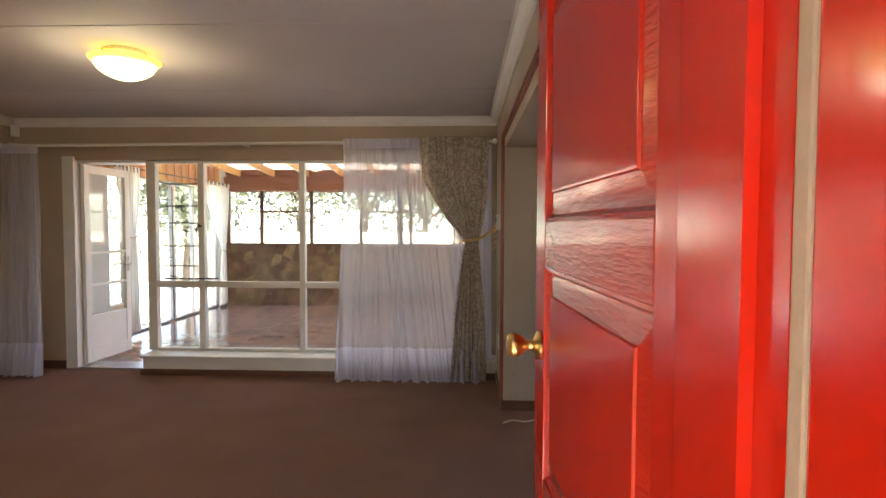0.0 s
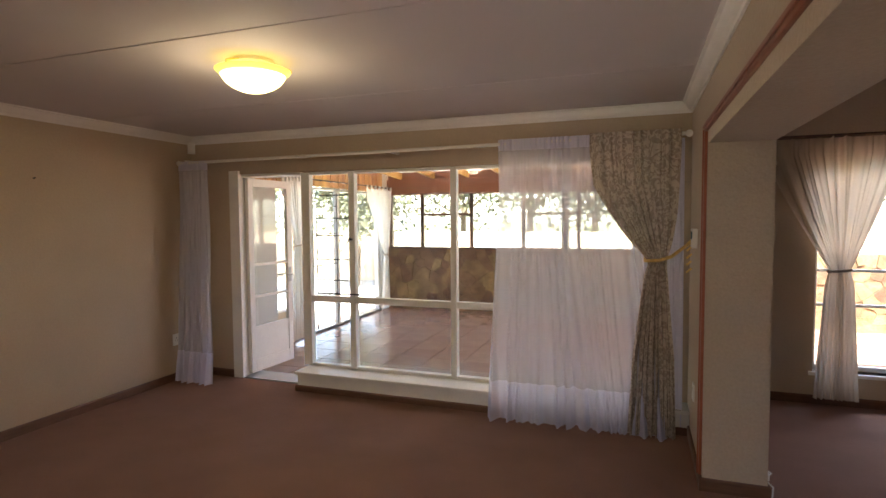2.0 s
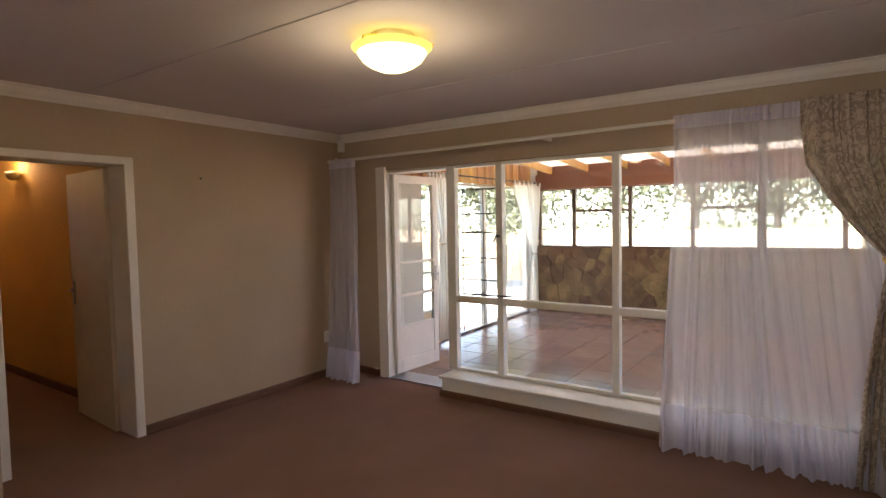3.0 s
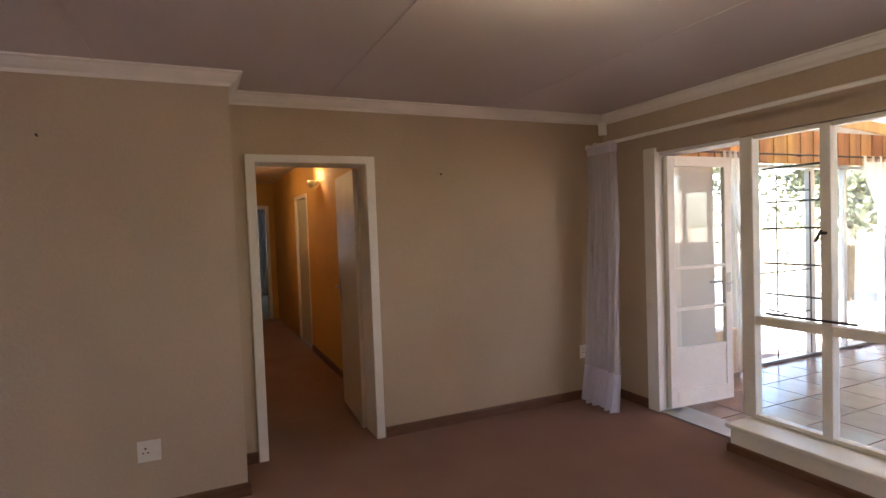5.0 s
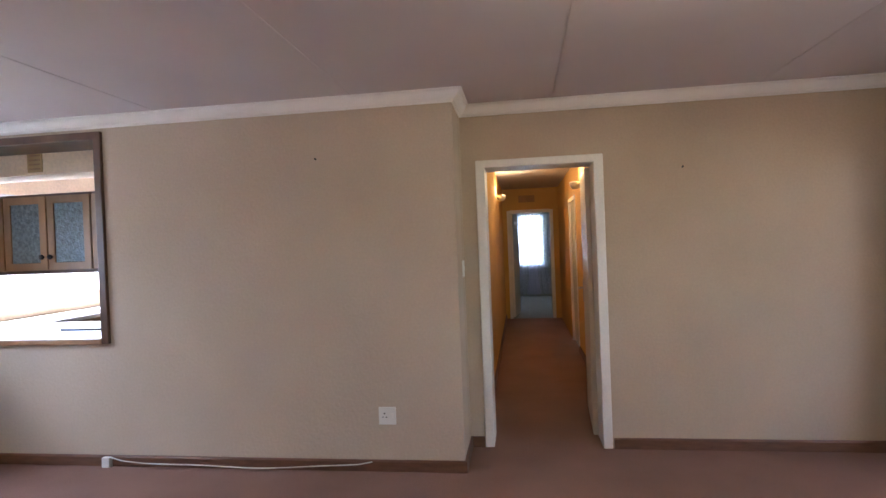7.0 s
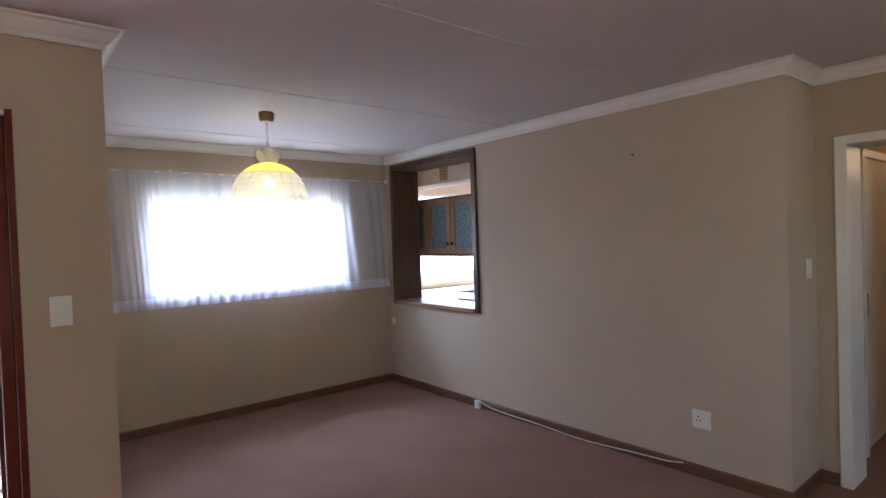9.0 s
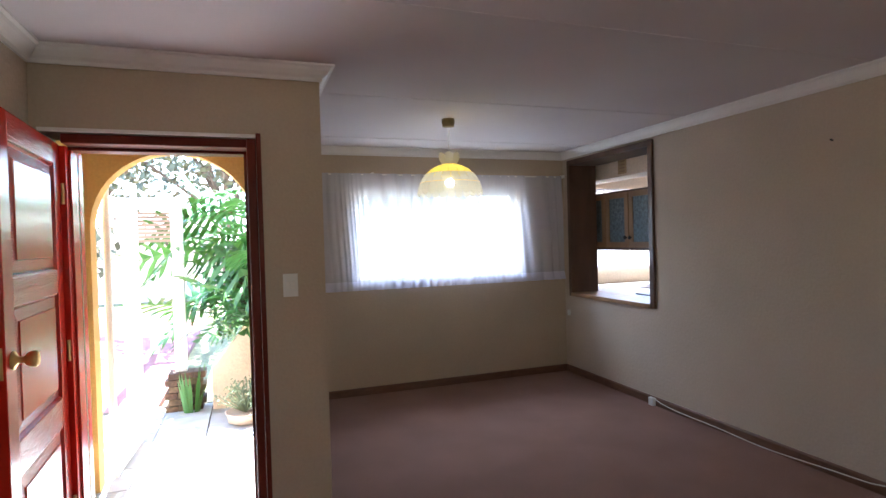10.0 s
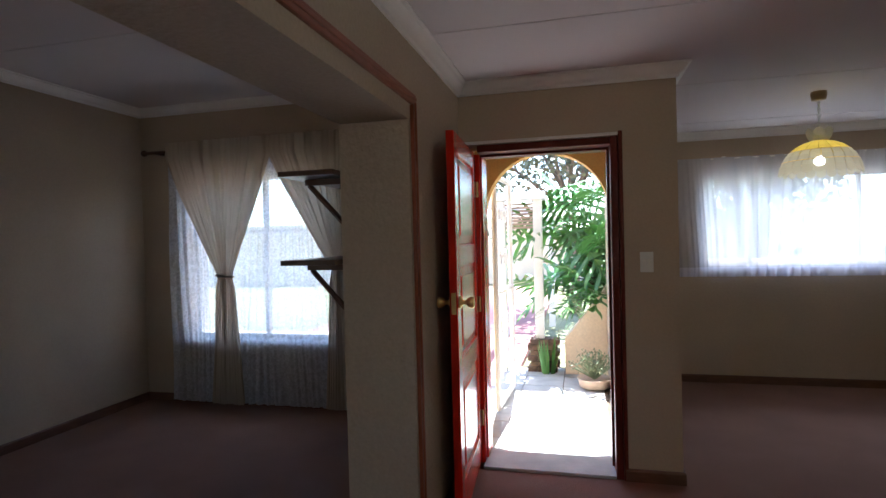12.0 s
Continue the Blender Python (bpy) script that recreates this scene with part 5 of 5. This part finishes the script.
# white pergola
pg = thing("pergola", "white-painted pergola posts carrying a slatted brown screen", "pergola", (0.0, -4.0, -0.1))
for x, y in ((-0.32, -2.95), (0.10, -2.95), (-0.28, -6.4), (0.42, -6.4)):
    solid("post", (x, x + 0.10, y, y + 0.11, -0.1, 1.90), M_WHITE, pg, bevel=0.006)
solid("beam", [(-0.36, 0.65, -2.97, -2.82, 1.902, 2.0), (-0.4, 0.65, -6.42, -6.27, 1.902, 2.0), (-0.32, -0.22, -6.27, -2.97, 1.902, 2.0), (0.44, 0.55, -6.27, -2.97, 1.902, 2.0)], M_WHITE, pg, bevel=0.006)
for k in range(8):
    solid("slat", (-0.219, 0.099, -2.93, -2.905, 1.58 + k * 0.038, 1.606 + k * 0.038), M_SLAT, pg)


def split_leaf(length, lobes, droop):
    """A big leaf along +x, cut into narrow fingers to both sides, its tip drooping."""
    bm = bmesh.new()
    n = lobes * 2
    mid = [Vector((length * i / n, 0, -droop * (i / n) ** 2)) for i in range(n + 1)]
    mv = [bm.verts.new(p) for p in mid]
    for s in (-1, 1):
        for k in range(lobes):
            i = 2 * k
            u = (k + 0.5) / lobes
            wv = length * 0.50 * math.sin(math.pi * (0.12 + 0.80 * u)) ** 0.7
            ahead = length * (0.10 + 0.22 * u)
            last = None
            left, right = mv[i], mv[i + 2]
            for f, half in ((0.25, 0.030), (0.6, 0.040), (0.85, 0.028)):
                c = mid[i + 1] + Vector((ahead * f, s * wv * f, -0.22 * wv * f * f))
                a = bm.verts.new(c + Vector((-half * length, 0, 0.01)))
                b = bm.verts.new(c + Vector((half * length, 0, 0.01)))
                bm.faces.new((left, right, b, a))
                left, right = a, b
            tip = bm.verts.new(mid[i + 1] + Vector((ahead * 1.1, s * wv, -0.25 * wv)))
            bm.faces.new((left, right, tip))
    bm.normal_update()
    me = bpy.data.meshes.new("leaf")
    bm.to_mesh(me)
    bm.free()
    me.materials.append(M_LEAF)
    return me


rng = random.Random(9)
leaves = [split_leaf(0.66, 7, 0.14), split_leaf(0.55, 7, 0.2), split_leaf(0.75, 8, 0.26)]
ph = thing("split_leaf_plant", "large split-leaf philodendron leaning over the garden wall", "plant", (-1.0, -3.6, -0.15))
bm = bmesh.new()
tube(bm, [(-1.0, -3.6, -0.15), (-0.98, -3.55, 0.5), (-0.85, -3.5, 1.0), (-0.8, -3.5, 1.5)], 0.07, 8)
part("trunk", bm, M_BARK, ph, "brown scarred trunk")
for i in range(62):
    a = rng.uniform(0, 2 * math.pi)
    base = Vector((rng.uniform(-1.3, -0.38), rng.uniform(-3.5, -3.0), rng.uniform(0.75, 2.2)))
    el = rng.uniform(-0.5, 0.5)
    m = Matrix.Translation(base) @ Matrix.Rotation(a, 4, "Z") @ Matrix.Rotation(el, 4, "Y") @ Matrix.Rotation(rng.uniform(-0.9, 0.9), 4, "X")
    ob = new("leaf", rng.choice(leaves))
    ob.parent = ph
    ob.matrix_local = Matrix.Translation((1.0, 3.6, 0.15)) @ m
    bm = bmesh.new()
    rod(bm, (-0.85 + rng.uniform(-0.05, 0.05), -3.5, min(base.z - 0.1, 1.5)), base, 0.009, 5)
    part("stem", bm, M_LEAF, ph)
# potted plant
pt = thing("potted_plant", "tan clay bowl with a small pale succulent bush", "potted plant", (-0.85, -2.2, -0.04))
bm = bmesh.new()
lathe(bm, [(0.11, 0), (0.15, 0.02), (0.165, 0.09), (0.175, 0.10), (0.165, 0.105), (0.15, 0.09), (0.02, 0.085)], (-0.85, -2.2, -0.04), sides=28)
part("pot", bm, M_POT, pt, smooth=True)
bm = bmesh.new()
for i in range(46):
    a, e_ = rng.uniform(0, 6.28), rng.uniform(0.35, 1.4)
    L = rng.uniform(0.14, 0.30)
    p1 = Vector((-0.85 + math.cos(a) * math.cos(e_) * L, -2.2 + math.sin(a) * math.cos(e_) * L, 0.05 + math.sin(e_) * L))
    rod(bm, (-0.85, -2.2, 0.045), p1, 0.005, 4)
    for k in range(7):
        q = p1 + Vector([rng.uniform(-0.045, 0.045) for _ in range(3)])
        d3 = Vector([rng.uniform(-0.02, 0.02) for _ in range(3)])
        d4 = Vector([rng.uniform(-0.02, 0.02) for _ in range(3)])
        bm.faces.new([bm.verts.new(v_) for v_ in (q, q + d3, q + d3 + d4, q + d4)])
part("foliage", bm, mat("leaf_pale", (0.22, 0.26, 0.14), 0.6, var=0.2), pt, "pale grey-green foliage")
# strap-leaved plant by the pier
sp = thing("strap_plant", "upright strap-leaved plant beside the wall pier", "plant", (-0.36, -2.72, -0.1))
bm = bmesh.new()
for i in range(26):
    a = rng.uniform(0, 6.28)
    L, o = rng.uniform(0.3, 0.55), rng.uniform(0.02, 0.12)
    b0 = Vector((-0.36 + 0.06 * math.cos(a), -2.72 + 0.04 * math.sin(a), -0.1))
    side_ = Vector((-math.sin(a), math.cos(a), 0)) * 0.016
    p1, p2 = b0 + Vector((o * math.cos(a) * 0.5, o * math.sin(a) * 0.5, L * 0.6)), b0 + Vector((o * math.cos(a), o * math.sin(a), L))
    v_ = [bm.verts.new(p) for p in (b0 - side_, b0 + side_, p1 + side_, p1 - side_, p2)]
    bm.faces.new(v_[:4])
    bm.faces.new((v_[3], v_[2], v_[4]))
part("foliage", bm, M_LEAF, sp)


def tree(x, y, height, spread, seed, clumps=1300, size=0.15):
    rng = random.Random(seed)
    t = thing("tree", "leafy garden tree with an uneven open crown", "tree", (x, y, -0.16), "garden trees")
    bm = bmesh.new()
    rod(bm, (x, y, -0.16), (x + 0.1, y, height * 0.45), 0.16 * height / 6, 9, 0.10 * height / 6)
    tips = []
    for i in range(11):
        a = i * 2.4
        b = Vector((x + 0.1, y, height * rng.uniform(0.32, 0.5)))
        c = b + Vector((math.cos(a) * spread * rng.uniform(0.4, 0.9), math.sin(a) * spread * rng.uniform(0.4, 0.9), height * rng.uniform(0.12, 0.5)))
        rod(bm, b, c, 0.05 * height / 6, 6, 0.02)
        tips += [c, b.lerp(c, 0.6)]
    part("trunk", bm, M_BARK, t, "rough brown trunk and limbs")
    vs, fs = [], []
    for i in range(clumps):
        c = rng.choice(tips) + Vector([rng.gauss(0, spread * 0.24) for _ in range(3)])
        for k in range(3):
            p = c + Vector([rng.uniform(-size, size) for _ in range(3)])
            u_ = Vector([rng.uniform(-1, 1) for _ in range(3)]).normalized() * size * rng.uniform(0.5, 1)
            w_ = Vector([rng.uniform(-1, 1) for _ in range(3)]).normalized() * size * 0.5
            j = len(vs)
            vs += [p, p + u_ * 0.5 + w_, p + u_, p + u_ * 0.5 - w_]
            fs.append((j, j + 1, j + 2, j + 3))
    me = bpy.data.meshes.new("crown")
    me.from_pydata([tuple(v_) for v_ in vs], [], fs)
    me.materials.append(M_LEAF2)
    ob = new("crown", me)
    ob.parent = t
    ob.location = (-x, -y, 0.16)
    return t


for i, (x, y, hh, sp_) in enumerate(((-3.5, 16.5, 5, 2.4), (-1.6, 16.2, 4.4, 2.2), (-5.6, 16.5, 4.6, 2.4), (-8.2, 16, 5, 2.2), (0.8, 17, 4.8, 2.4), (3.4, 16.4, 4.6, 2.3), (-11, 13, 5, 2.4), (-9.5, 9.8, 4.4, 2.0), (-11.5, 6.8, 4.6, 2.2), (-7.2, 12.6, 3.4, 1.2), (-0.6, -8.5, 5.5, 2.0), (-3.8, -7, 4.0, 1.6), (2.2, -10, 6, 2.4), (1.9, -6.0, 2.6, 0.9))):
    tree(x, y, hh, sp_, 20 + i)
solid("wall_boundary", [(-14, 40, 14.0, 14.2, -0.16, 1.25), (-40, 40, -16.2, -16, -0.16, 2.2)], M_CREAM, kind="structure")

# ---- pieces of walls and floors ----
tl = thing("tiles_sunroom", "", "", (-2, 7, -0.008), kind="structure")
bm = bmesh.new()
box(bm, -0.197, 0.197, -0.197, 0.197, -0.008, 0.0, bevel=0.0025)
tile_mesh = bpy.data.meshes.new("tile")
bm.to_mesh(tile_mesh)
bm.free()
tile_mesh.materials.append(M_TILE)
for i in range(20):
    for j in range(11):
        x, y = -4.42 + i * 0.402, 4.96 + j * 0.402
        if x > 3.3 or (x > 0 and y < 5.9) or y > 9.0:
            continue
        ob = new("tile", tile_mesh)
        ob.parent = tl
        ob.location = (x + 2, y - 7, 0.008 - 0.0004 * ((i * 7 + j * 3) % 3))
sw = thing("stones_sunroom", "", "", (-1, SY1, 0), kind="structure")
rng = random.Random(31)
for pl_ in cells(210, 8.0, 1.08, 12, 1):
    c_ = np.mean(pl_, 0)
    bm = bmesh.new()
    d_ = rng.uniform(0.015, 0.035)
    back = [bm.verts.new((SX0 + c_[0] + (x - c_[0]) * 0.99, SY1 + 0.002, c_[1] + (z - c_[1]) * 0.99)) for x, z in pl_]
    front = [bm.verts.new((SX0 + c_[0] + (x - c_[0]) * 0.975, SY1 - d_ + rng.uniform(-0.004, 0.004), c_[1] + (z - c_[1]) * 0.975)) for x, z in pl_]
    bm.faces.new(front[::-1])
    for i in range(len(back)):
        bm.faces.new((back[i], front[i], front[(i + 1) % len(back)], back[(i + 1) % len(back)]))
    bmesh.ops.recalc_face_normals(bm, faces=bm.faces)
    part("stone", bm, M_STONE, sw)
